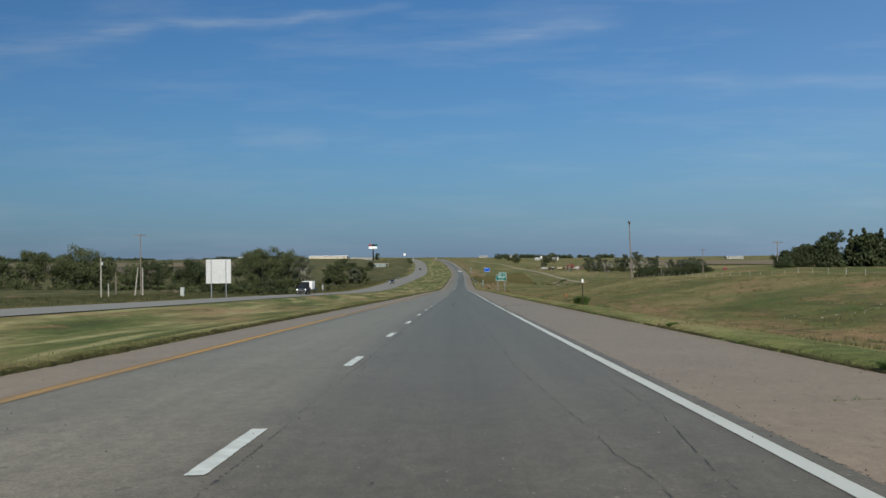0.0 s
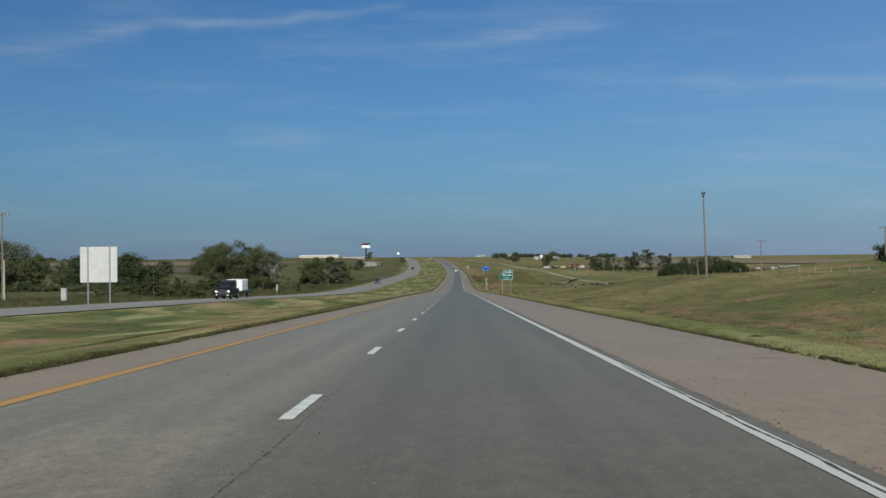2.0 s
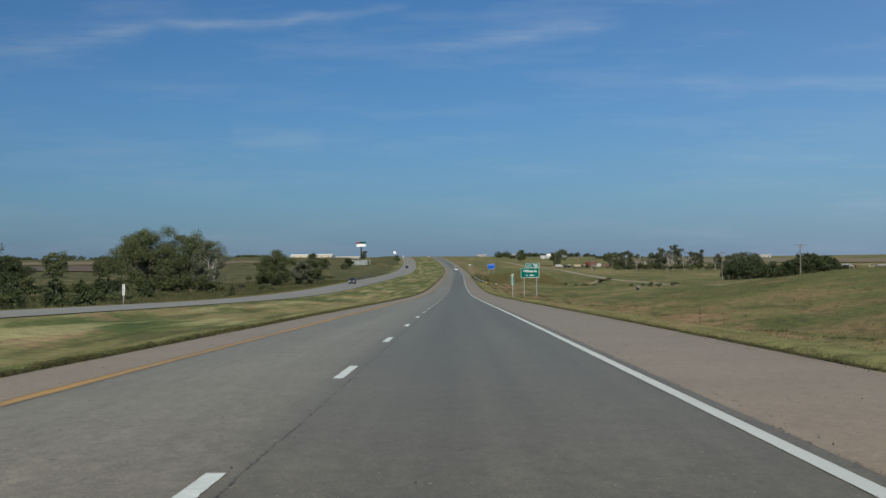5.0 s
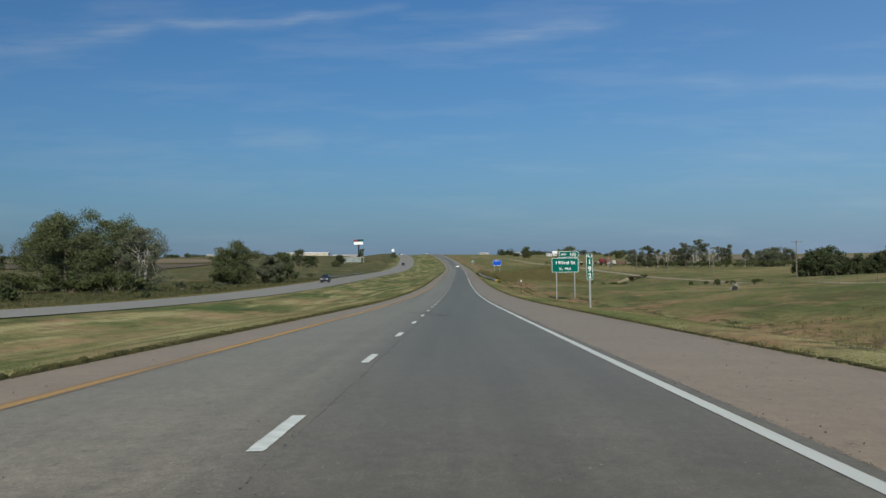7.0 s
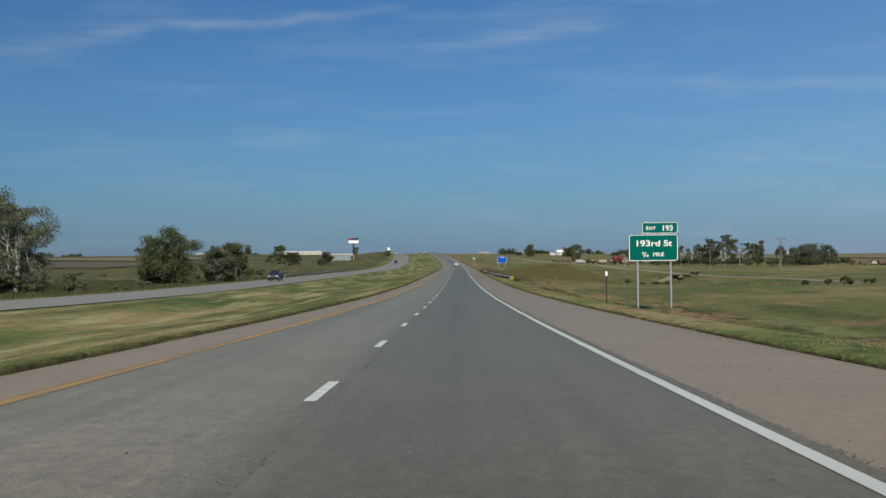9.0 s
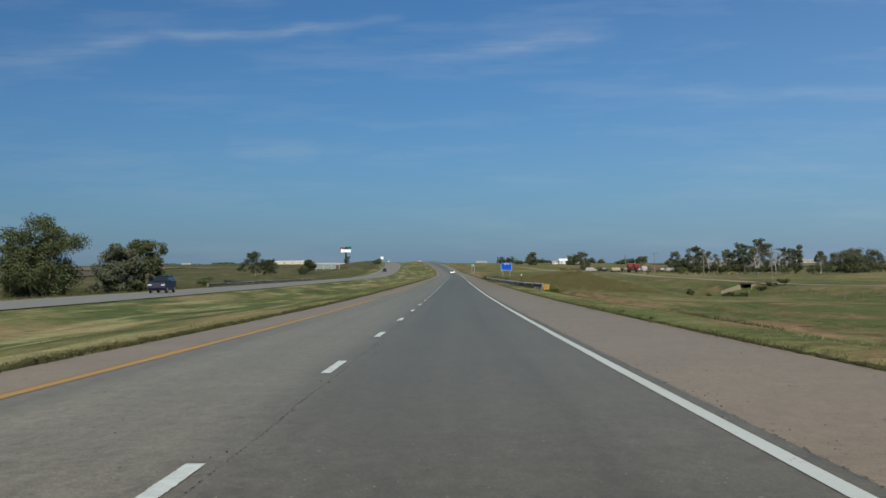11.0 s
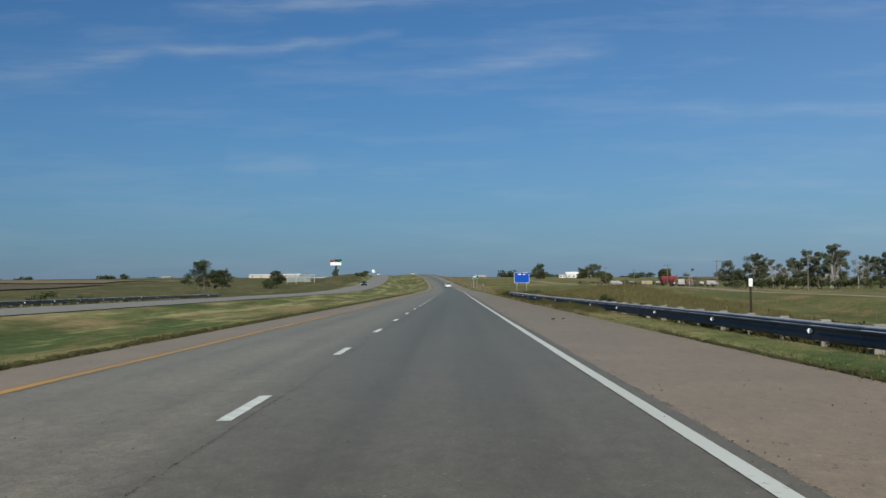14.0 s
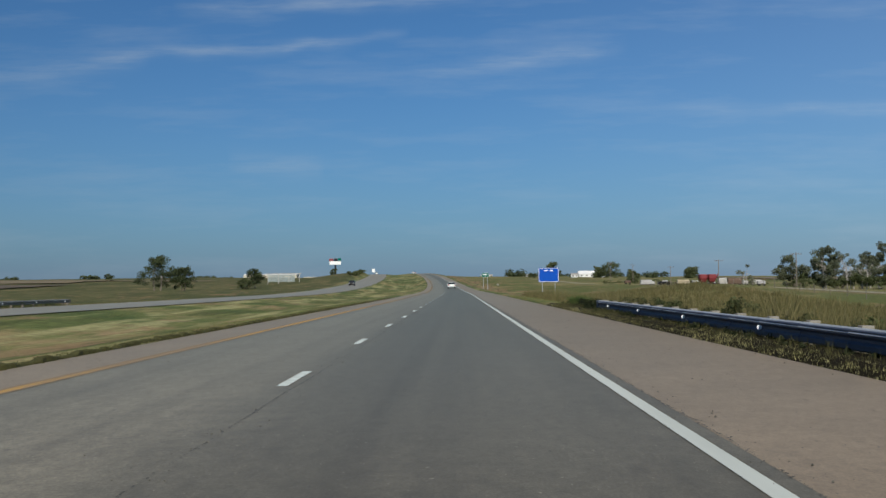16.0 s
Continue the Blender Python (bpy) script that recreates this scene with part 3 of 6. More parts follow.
strip("road", YELLOW_AT - 0.12, WHITE_AT + 0.21, 0.0, LANES, "two lane worn grey asphalt carriageway", "road")
strip("road_shoulder", WHITE_AT + 0.21, RIGHT_EDGE, -0.004, SHOULDER, "reddish brown asphalt shoulder", "shoulder")
strip("road_shoulder", LEFT_EDGE, YELLOW_AT - 0.12, -0.004, SHOULDER, "narrow reddish brown asphalt shoulder beside the median", "shoulder")
strip("road", OPP_FAR, OPP_NEAR, 0.0, FAR_PAVING, "pale grey asphalt carriageway beyond the grass median", "road", OPP_DROP)
strip("edge_line", WHITE_AT - 0.067, WHITE_AT + 0.067, 0.005, WHITE_EDGE, "solid white painted edge line", "road marking")
strip("edge_line", YELLOW_AT - 0.13, YELLOW_AT + 0.115, 0.005, YELLOW_LINE, "faded yellow painted edge line", "road marking")
DASH_CYCLE, DASH_LENGTH, DASH_START = 8.794, 2.1, -2.78


def sod_edge(name, edge, out, tall, seed, label, end=640):
    """The ragged dark edge of the turf where it stands over the paving."""
    ys = spaced((-8, end, 0.15))
    cols = ((0.0, -0.05), (0.02, 0.75), (0.06, 1.0), (0.15, 0.85), (0.24, -0.3))
    verts = []
    for y in ys:
        jag = 0.09 * noise.noise((y * 0.7, seed, 0)) + 0.08 * noise.noise((y * 4.3, seed, 5))
        h = tall * (0.75 + 0.6 * noise.noise((y * 1.7, seed, 9)) + 0.55 * noise.noise((y * 6.5, seed, 2)))
        for a, f in cols:
            u = edge + out * (a + 0.04 + jag)
            verts.append((road_x(y) + u, y, road_z(y) + h * f))
    w = len(cols)
    faces = [(j * w + i, j * w + i + 1, j * w + w + i + 1, j * w + w + i) for j in range(len(ys) - 1) for i in range(w - 1)]
    me = bpy.data.meshes.new(name)
    me.from_pydata(verts, [], faces)
    me.materials.append(SOD)
    return tagged(new(name, me), label, "turf edge", kind="structure")


sod_edge("turf_edge", LEFT_EDGE, -1, 0.075, 1.5, "ragged dark sod edge of the median grass")
sod_edge("turf_edge", RIGHT_EDGE, 1, 0.030, 7.5, "low ragged sod edge of the roadside grass", 497)


def dash_mesh():
    bm = bmesh.new()
    bmesh.ops.create_grid(bm, x_segments=2, y_segments=42, size=0.5)
    for v in bm.verts:
        ragged = 0.007 * noise.noise((v.co.y * 60, v.co.x * 9, 2)) + 0.004 * noise.noise((v.co.y * 190, v.co.x * 9, 5))
        v.co.x = v.co.x * 0.125 + ragged
        v.co.y = v.co.y * DASH_LENGTH + 0.02 * noise.noise((v.co.x * 70, v.co.y * 3, 1))
    me = bpy.data.meshes.new("lane_dash")
    bm.to_mesh(me)
    bm.free()
    me.materials.append(WHITE_LINE)
    return me


DASH = dash_mesh()
for k in range(-1, 130):
    y = DASH_START + DASH_CYCLE * k + DASH_LENGTH / 2
    ob = new("lane_dash", DASH)
    ob.location = (road_x(y) + DASH_AT, y, road_z(y) + 0.006)
    ob.rotation_euler = (math.atan((road_z(y + 1) - road_z(y - 1)) / 2), 0, 0)
    tagged(ob, "short worn white painted lane dash on grey asphalt", "road marking", "lane dashes", "structure")


def draped(name, x0, x1, y0, y1, step, lift, mat, label, category, centre=None):
    """A sheet that follows the ground between two lines."""
    ys = spaced((y0, y1, step))
    xs = spaced((x0, x1, max(1.0, (x1 - x0) / 40)))
    c = centre or (lambda y: 0.0)
    verts = [(c(y) + x, y, ground_z(c(y) + x, y) + lift) for y in ys for x in xs]
    w = len(xs)
    faces = [(j * w + i, j * w + i + 1, j * w + w + i + 1, j * w + w + i) for j in range(len(ys) - 1) for i in range(w - 1)]
    me = bpy.data.meshes.new(name)
    me.from_pydata(verts, [], faces)
    me.materials.append(mat)
    me.polygons.foreach_set("use_smooth", [True] * len(me.polygons))
    return tagged(new(name, me), label, category, kind="structure")


draped("field", -900, -185, 850, 1060, 12, 0.5, PLOUGHED, "dark brown ploughed field", "field")
draped("field", -1000, -200, 1095, 1450, 15, 0.5, STUBBLE, "brown stubble field", "field")
draped("field", 190, 900, 1120, 1500, 15, 0.6, STUBBLE, "reddish brown stubble field", "field")
draped("frontage_road", 54, 58, 380, 1500, 5, 0.05, DIRT_ROAD, "pale gravel frontage road across the pasture", "road", road_x)


# ---- building blocks ----
def add_box(bm, x, y, z, sx, sy, sz, bevel=0.0):
    """A box by its middle and its full size, with rounded edges."""
    r = bmesh.ops.create_cube(bm, size=1.0, matrix=Matrix.Translation((x, y, z)) @ Matrix.Diagonal((sx, sy, sz, 1)))
    if bevel:
        edges = list({e for v in r["verts"] for e in v.link_edges})
        bmesh.ops.bevel(bm, geom=edges, offset=bevel, segments=2, affect="EDGES", profile=0.6)


def add_tube(bm, a, b, ra, rb, sides=8):
    a, b = Vector(a), Vector(b)
    m = Matrix.Translation((a + b) / 2) @ (b - a).to_track_quat("Z", "Y").to_matrix().to_4x4()
    bmesh.ops.create_cone(bm, cap_ends=True, segments=sides, radius1=ra, radius2=rb, depth=(b - a).length, matrix=m)


def boxes(name, mat, parent, *rows, label="", bevel=0.02):
    bm = bmesh.new()
    for r in rows:
        add_box(bm, *r, bevel=bevel)
    return part(name, bm, mat, parent, label)


def tube(name, mat, parent, a, b, ra, rb=None, sides=8, label=""):
    bm = bmesh.new()
    add_tube(bm, a, b, ra, ra if rb is None else rb, sides)
    return part(name, bm, mat, parent, label)


def thing(name, x, y, z, label, category, group="", turn=0.0):
    ob = new(name)
    ob.empty_display_size = 0.3
    ob.location, ob.rotation_euler = (x, y, z), (0, 0, radians(turn))
    return tagged(ob, label, category, group)


def on_ground(x, y):
    return ground_z(x, y)


def plate(name, w, h, r, thick, mat, parent, x, y, z, label=""):
    """A flat panel with rounded corners that faces the oncoming driver (towards -y); x, z: its middle."""
    bm = bmesh.new()
    ring = []
    for cx, cz, a0 in ((w / 2 - r, h / 2 - r, 0), (-w / 2 + r, h / 2 - r, 90), (-w / 2 + r, -h / 2 + r, 180), (w / 2 - r, -h / 2 + r, 270)):
        for k in range(5):
            a = radians(a0 + 22.5 * k)
            ring.append(bm.verts.new((x + cx + r * math.cos(a), y, z + cz + r * math.sin(a))))
    f = bm.faces.new(ring)
    up = bmesh.ops.extrude_face_region(bm, geom=[f])
    bmesh.ops.translate(bm, vec=(0, thick, 0), verts=[v for v in up["geom"] if isinstance(v, bmesh.types.BMVert)])
    bmesh.ops.recalc_face_normals(bm, faces=bm.faces)
    return part(name, bm, mat, parent, label)


def border(name, w, h, r, line, mat, parent, x, y, z):
    """The raised painted border of a sign, a ring with rounded corners."""
    bm = bmesh.new()
    rings = []
    for grow in (0.0, -line):
        ring = []
        for cx, cz, a0 in ((w / 2 - r, h / 2 - r, 0), (-w / 2 + r, h / 2 - r, 90), (-w / 2 + r, -h / 2 + r, 180), (w / 2 - r, -h / 2 + r, 270)):
            for k in range(5):
                a = radians(a0 + 22.5 * k)
                ring.append(bm.verts.new((x + cx + (r + grow) * math.cos(a), y, z + cz + (r + grow) * math.sin(a))))
        rings.append(ring)
    n = len(rings[0])
    for i in range(n):
        bm.faces.new((rings[0][i], rings[0][(i + 1) % n], rings[1][(i + 1) % n], rings[1][i]))
    return part(name, bm, mat, parent)


def lettering(text, size, mat, parent, x, y, z, wide=1.0):
    """A line of words, centred on x, with its foot at z."""
    cu = bpy.data.curves.new("lettering", "FONT")
    cu.body, cu.size, cu.align_x, cu.extrude = text, size, "CENTER", 0.001
    cu.bevel_depth, cu.bevel_resolution = 0.022 * size, 0
    tmp = bpy.data.objects.new("lettering", cu)
    scene.collection.objects.link(tmp)
    me = bpy.data.meshes.new_from_object(tmp.evaluated_get(bpy.context.evaluated_depsgraph_get()))
    bpy.data.objects.remove(tmp)
    bpy.data.curves.remove(cu)
    # one mesh a letter: faces whose spans across overlap belong together
    spans = []
    for p in sorted(me.polygons, key=lambda q: min(me.vertices[i].co.x for i in q.vertices)):
        xs = [me.vertices[i].co.x for i in p.vertices]
        if spans and min(xs) < spans[-1][0] - 1e-4:
            spans[-1][0] = max(spans[-1][0], max(xs))
        else:
            spans.append([max(xs), []])
        spans[-1][1].append([me.vertices[i].co.copy() for i in p.vertices])
    for _, polys in spans:
        bm = bmesh.new()
        for pts in polys:
            bm.faces.new([bm.verts.new((c.x * wide + x, y - c.z, c.y + z)) for c in pts])
        bmesh.ops.remove_doubles(bm, verts=bm.verts[:], dist=1e-5)
        part("letter", bm, mat, parent)
    bpy.data.meshes.remove(me)


# ---- signs along the verge ----
def exit_sign():
    x, y = 13.66, 385.0
    base = on_ground(x, y)
    t = thing("exit_sign", x, y, base, "green exit guide sign with white lettering on two steel posts", "road sign")
    top = -6.92 - base
    plate("panel", 3.66, 2.00, 0.22, 0.03, GREEN, t, 0, 0, top + 1.0, "green reflective panel")
    border("border", 3.60, 1.94, 0.20, 0.050, SIGN_WHITE, t, 0, -0.004, top + 1.0)
    tab = plate("exit_tab", 2.70, 0.88, 0.12, 0.03, GREEN, t, 0.50, 0, top + 2.47, "small green exit number panel")
    border("border", 2.64, 0.82, 0.10, 0.042, SIGN_WHITE, tab, 0.50, -0.004, top + 2.47)
    lettering("EXIT", 0.34, SIGN_WHITE, tab, -0.17, -0.012, top + 2.33, 1.05)
    lettering("193", 0.56, SIGN_WHITE, tab, 1.05, -0.012, top + 2.26, 1.05)
    lettering("193rd St", 0.62, SIGN_WHITE, t, 0, -0.012, top + 1.12, 1.28)
    lettering("3", 0.34, SIGN_WHITE, t, -0.76, -0.012, top + 0.46, 1.0)
    lettering("/", 0.50, SIGN_WHITE, t, -0.62, -0.012, top + 0.32, 1.2)
    lettering("4", 0.34, SIGN_WHITE, t, -0.44, -0.012, top + 0.29, 1.0)
    lettering("MILE", 0.38, SIGN_WHITE, t, 0.36, -0.012, top + 0.38, 1.08)
    for px in (-1.17, 1.28):
        foot = on_ground(x + px, y) - base
        boxes("post", GALVANISED, t, (px, 0.09, (foot - 0.2 + top + 1.7) / 2, 0.12, 0.12, top + 1.7 - foot + 0.2), bevel=0.012)
    for k in range(3):
        boxes("brace", GALVANISED, t, (0, 0.035, top + 0.3 + 0.6 * k, 3.3, 0.04, 0.07), bevel=0.008)


exit_sign()


def mile_marker(x, y, base, back=False):
    t = thing("mile_marker", x, y, base, "narrow grey back of a mile marker on a steel post" if back else "narrow green mile marker plate with white figures on a steel post",
              "road sign", turn=180 if back else 0)
    t.rotation_euler = (0, radians(-0.6), t.rotation_euler.z)
    foot = 1.42
    plate("panel", 0.29, 1.22, 0.04, 0.006, GREEN, t, 0, 0, foot + 0.61, "green reflective plate")
    border("border", 0.285, 1.215, 0.04, 0.014, SIGN_WHITE, t, 0, -0.003, foot + 0.61)
    boxes("sign_back", SIGN_BACK, t, (0, 0.010, foot + 0.61, 0.28, 0.004, 1.21), bevel=0.0)
    for word, size, z in (("MILE", 0.135, 1.05), ("1", 0.33, 0.74), ("9", 0.33, 0.40), ("2", 0.33, 0.08)):
        lettering(word, size, SIGN_WHITE, t, 0, -0.009, foot + z, 0.92)
    boxes("post", GALVANISED, t, (-0.028, 0.035, 1.2, 0.022, 0.035, 2.8), (0.028, 0.035, 1.2, 0.022, 0.035, 2.8), (0, 0.05, 1.2, 0.06, 0.012, 2.8), bevel=0.003)


mile_marker(5.43, 287.4, -7.38)
mile_marker(-36.6, 286.6, -8.02, True)


def service_sign():
    x, y = 16.8, 745.0
    base = on_ground(x, y)
    t = thing("service_sign", x, y, base, "blue roadside information sign with a white border on two posts", "road sign")
    low = -8.2 - base
    plate("panel", 3.80, 2.65, 0.20, 0.03, BLUE, t, 0, 0, low + 1.325, "blue reflective panel")
    border("border", 3.72, 2.57, 0.17, 0.07, SIGN_WHITE, t, 0, -0.004, low + 1.325)
    boxes("word_bar", SIGN_WHITE, t, (-0.50, -0.006, low + 2.15, 0.80, 0.004, 0.20), bevel=0)
    boxes("word_bar", SIGN_WHITE, t, (0.55, -0.006, low + 2.15, 0.58, 0.004, 0.20), bevel=0)
    for px in (-1.2, 1.2):
        foot = on_ground(x + px, y) - base
        boxes("post", GALVANISED, t, (px, 0.08, (foot - 0.2 + low + 2.5) / 2, 0.12, 0.12, low + 2.5 - foot + 0.2), bevel=0.01)


service_sign()


def sign_back():
    x, y = -46.15, 206.8
    base = on_ground(x, y)
    t = thing("guide_sign", x, y, base, "large pale ribbed back of a guide sign on two posts", "road sign")
    low = -3.12 - base
    boxes("panel", SIGN_BACK, t, (0, 0.012, low + 2.28, 4.72, 0.02, 4.52), bevel=0.005, label="pale aluminium panel back")
    for k in range(16):
        boxes("rib", SIGN_BACK, t, (0, -0.012, low + 0.14 + 0.2853 * k, 4.75, 0.03, 0.262), bevel=0.010)
    for px in (-1.35, 1.45):
        foot = on_ground(x + px, y) - base
        boxes("post", GALVANISED, t, (px, -0.12, (foot - 0.2 + low + 4.7) / 2, 0.15, 0.18, low + 4.7 - foot + 0.2), bevel=0.012)
    for k in range(3):
        boxes("clamp", GALVANISED, t, (-1.35, -0.04, low + 0.7 + 1.6 * k, 0.35, 0.04, 0.10), bevel=0.01)


sign_back()


def delineator(x, y, tall=1.45):
    t = thing("delineator", x, y, on_ground(x, y), "rusty roadside post with a white reflector plate", "marker post", "delineators")
    boxes("post", DARK_POST, t, (-0.02, 0, tall / 2 - 0.15, 0.012, 0.03, tall + 0.3), (0.02, 0, tall / 2 - 0.15, 0.012, 0.03, tall + 0.3), (0, 0.016, tall / 2 - 0.15, 0.05, 0.008, tall + 0.3), bevel=0.002)
    plate("reflector", 0.10, 0.21, 0.02, 0.008, SIGN_WHITE, t, 0, -0.022, tall - 0.10, "white reflector plate")


delineator(road_x(61) + 6.98, 61.3)
delineator(5.9, 353.4)
delineator(7.1, 499.5, -8.40 - on_ground(7.1, 499.5))
delineator(road_x(735) + 8.0, 735.0)


def stake(x, y, tall, paint, colour):
    t = thing("survey_stake", x, y, on_ground(x, y), "thin survey stake with %s top in the verge" % colour, "stake", "survey stakes")
    boxes("shaft", DARK_POST, t, (0, 0, tall * 0.25, 0.024, 0.02, tall * 0.7), bevel=0.004)
    boxes("tip", paint, t, (0, 0, tall * 0.82, 0.026, 0.022, tall * 0.36), bevel=0.004, label=colour.split(" ", 1)[1] + " tip")


stake(6.65, 69.5, 0.56, ORANGE, "an orange painted")
stake(9.8, 215.5, 0.98, RUST, "a rusty red")


# ---- guard rails ----
def guard_rail(y0, y1, place, drop, side, marker, steel=RAIL_SHADED, wood=None):
    """A W-beam rail on posts; place(y): its distance across; side: +1 where its face looks to -x."""
    x = road_x(y0) + place(y0)
    t = thing("guard_rail", x, y0, road_z(y0) - drop, "long steel guard rail on posts in tall grass", "guard rail")
    prof = ((0.0, -0.155), (0.05, -0.130), (0.05, -0.060), (0.012, -0.02), (0.012, 0.02), (0.05, 0.060), (0.05, 0.130), (0.0, 0.155))
    ys = spaced((y0, y1, 2.287))

    def spot(y):
        return road_x(y) + place(y) - x, road_z(y) - drop - (road_z(y0) - drop) + 0.52

    for a, b in zip(ys, ys[1:]):
        bm = bmesh.new()
        rows = []
        for y in (a, b + 0.12 if b < ys[-1] else b):
            px, pz = spot(y)
            shift = 0.006 if y == a else 0.0
            rows.append([bm.verts.new((px - side * (u + shift), y - y0, pz + v)) for u, v in prof])
        for i in range(len(prof) - 1):
            bm.faces.new((rows[0][i], rows[0][i + 1], rows[1][i + 1], rows[1][i]))
        bm.normal_update()
        bmesh.ops.solidify(bm, geom=bm.faces[:], thickness=0.006)
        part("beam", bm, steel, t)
    for k, y in enumerate(ys):
        px, pz = spot(y)
        gz = on_ground(x + px, y) - t.location.z
        boxes("post", wood or RAIL_POST, t, (px + side * 0.19, y - y0, (gz - 0.3 + pz + 0.19) / 2, 0.18, 0.17, pz + 0.19 - gz + 0.3), bevel=0.012)
        boxes("block", wood or RAIL_POST, t, (px + side * 0.05, y - y0, pz, 0.09, 0.15, 0.34), bevel=0.01)
        if k % 3 == 0 and k:
            bm = bmesh.new()
            add_tube(bm, (px - side * 0.055, y - y0 + 0.02, pz), (px - side * 0.068, y - y0 - 0.03, pz), 0.045, 0.045, 12)
            part("reflector", bm, REFLECTOR, t, "small round white reflector")
    # added strip over the upper bevel; its pale colour is painted sunlight
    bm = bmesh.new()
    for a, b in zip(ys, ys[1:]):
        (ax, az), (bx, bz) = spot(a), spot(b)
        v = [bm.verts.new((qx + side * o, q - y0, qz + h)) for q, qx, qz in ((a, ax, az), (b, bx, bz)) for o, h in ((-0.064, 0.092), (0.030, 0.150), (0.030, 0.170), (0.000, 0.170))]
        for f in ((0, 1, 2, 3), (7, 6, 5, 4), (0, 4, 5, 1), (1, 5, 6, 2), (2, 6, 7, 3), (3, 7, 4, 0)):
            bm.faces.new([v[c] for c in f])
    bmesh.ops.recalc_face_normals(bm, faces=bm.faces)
    part("sunlit_top_edge", bm, RAIL_SUNLIT, t, "pale strip painted as the sunlit top edge")
    for y in (y0, y1):
        px, pz = spot(y)
        boxes("end_piece", steel, t, (px - side * 0.03, y - y0, pz, 0.12, 0.35, 0.34), bevel=0.05)
    if marker:
        px, pz = spot(y0)
        m = plate("object_marker", 0.47, 0.47, 0.04, 0.01, HAZARD_YELLOW, t, px + 0.40, -0.16, pz - 0.08, "yellow and black striped end marker")
        for k in range(4):
            bm = bmesh.new()
            c0, c1, e = -0.47 + 0.244 * k, -0.47 + 0.244 * k + 0.118, 0.235

            def edge(c):
                return [(max(-e, -e - c), max(-e, -e - c) + c), (min(e, e - c), min(e, e - c) + c)]

            pts = edge(c0) + list(reversed(edge(c1)))
            if c0 < 0 < c1:
                pts = edge(c0) + [(e, e)] + list(reversed(edge(c1))) + [(-e, -e)]
            vs = [bm.verts.new((px + 0.40 + u, -0.164, pz - 0.08 + v)) for u, v in pts]
            bm.faces.new(vs)
            part("stripe", bm, BLACK, m)


def rail_place(y):
    return blend(((463, 7.40), (476, 6.90), (490, 6.50), (545, 5.95), (584, 6.05)), y)


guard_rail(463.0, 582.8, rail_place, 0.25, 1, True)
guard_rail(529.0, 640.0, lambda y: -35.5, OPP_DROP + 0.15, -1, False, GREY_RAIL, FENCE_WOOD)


# ---- poles and fence ----
def utility_pole(x, y, tall, arms=1, base=None):
    z = on_ground(x, y)
    t = thing("utility_pole", x, y, z, "weathered wooden utility pole with a crossarm", "utility pole", "utility poles")
    tube("shaft", POLE_WOOD, t, (0, 0, -0.5), (0, 0, tall), 0.14, 0.09, 10)
    for k in range(arms):
        z = tall - 0.35 - 0.9 * k
        boxes("crossarm", POLE_WOOD, t, (0, -0.14, z, 2.4, 0.10, 0.12), bevel=0.01)
        for px in (-1.1, -0.55, 0.55, 1.1):
            tube("insulator", GLASS, t, (px, -0.14, z + 0.06), (px, -0.14, z + 0.24), 0.05, 0.035)
    return t


for k in range(13):
    y = 186.6 + 73.95 * k
    utility_pole(74 + 0.8 * math.sin(k * 2.1), y, 6.2 if k == 1 else 8.0 + 0.4 * math.sin(k * 1.7))
utility_pole(-66.8, 226.6, 13.0)


def lone_pole():
    x, y = 33.4, 216.2
    z = on_ground(x, y)
    t = thing("utility_pole", x, y, z, "tall bare wooden pole with dark equipment at its top", "utility pole")
    tube("shaft", POLE_WOOD, t, (0, 0, -0.5), (-0.35, 0, 7.95 - z), 0.15, 0.09, 10)
    for dx, dz in ((-0.22, -0.25), (0.18, -0.30), (-0.05, -0.55)):
        tube("insulator", BLACK, t, (-0.35 + dx * 0.5, -0.1, 7.95 - z + dz - 0.1), (-0.35 + dx, -0.1, 7.95 - z + dz + 0.35), 0.10, 0.06)
    x2 = -0.35
    boxes("bracket", POLE_WOOD, t, (x2, -0.12, 7.95 - z - 0.35, 0.75, 0.08, 0.10), bevel=0.01)


lone_pole()


def stub_pole(x, y, tall, lean=0.0, box=False, wood=PALE_POST):
    t = thing("stub_pole", x, y, on_ground(x, y), "weathered wooden pole on a grassy bank without a crossarm", "utility pole")
    tube("shaft", wood, t, (0, 0, -0.4), (lean, 0, tall), 0.15, 0.11, 10)
    if box:
        boxes("transformer", PLASTIC_GREY, t, (0.28, -0.1, tall - 1.1, 0.36, 0.36, 0.6), bevel=0.06)


stub_pole(-66.1, 225.5, 6.0)
stub_pole(-67.75, 225.4, 6.0, 0.75)
stub_pole(-68.5, 206.6, 7.6, 0.0, True)
stub_pole(-66.9, 206.0, 2.8)
stub_pole(-78.5, 247.0, 5.2, 0.0, False, BARK)


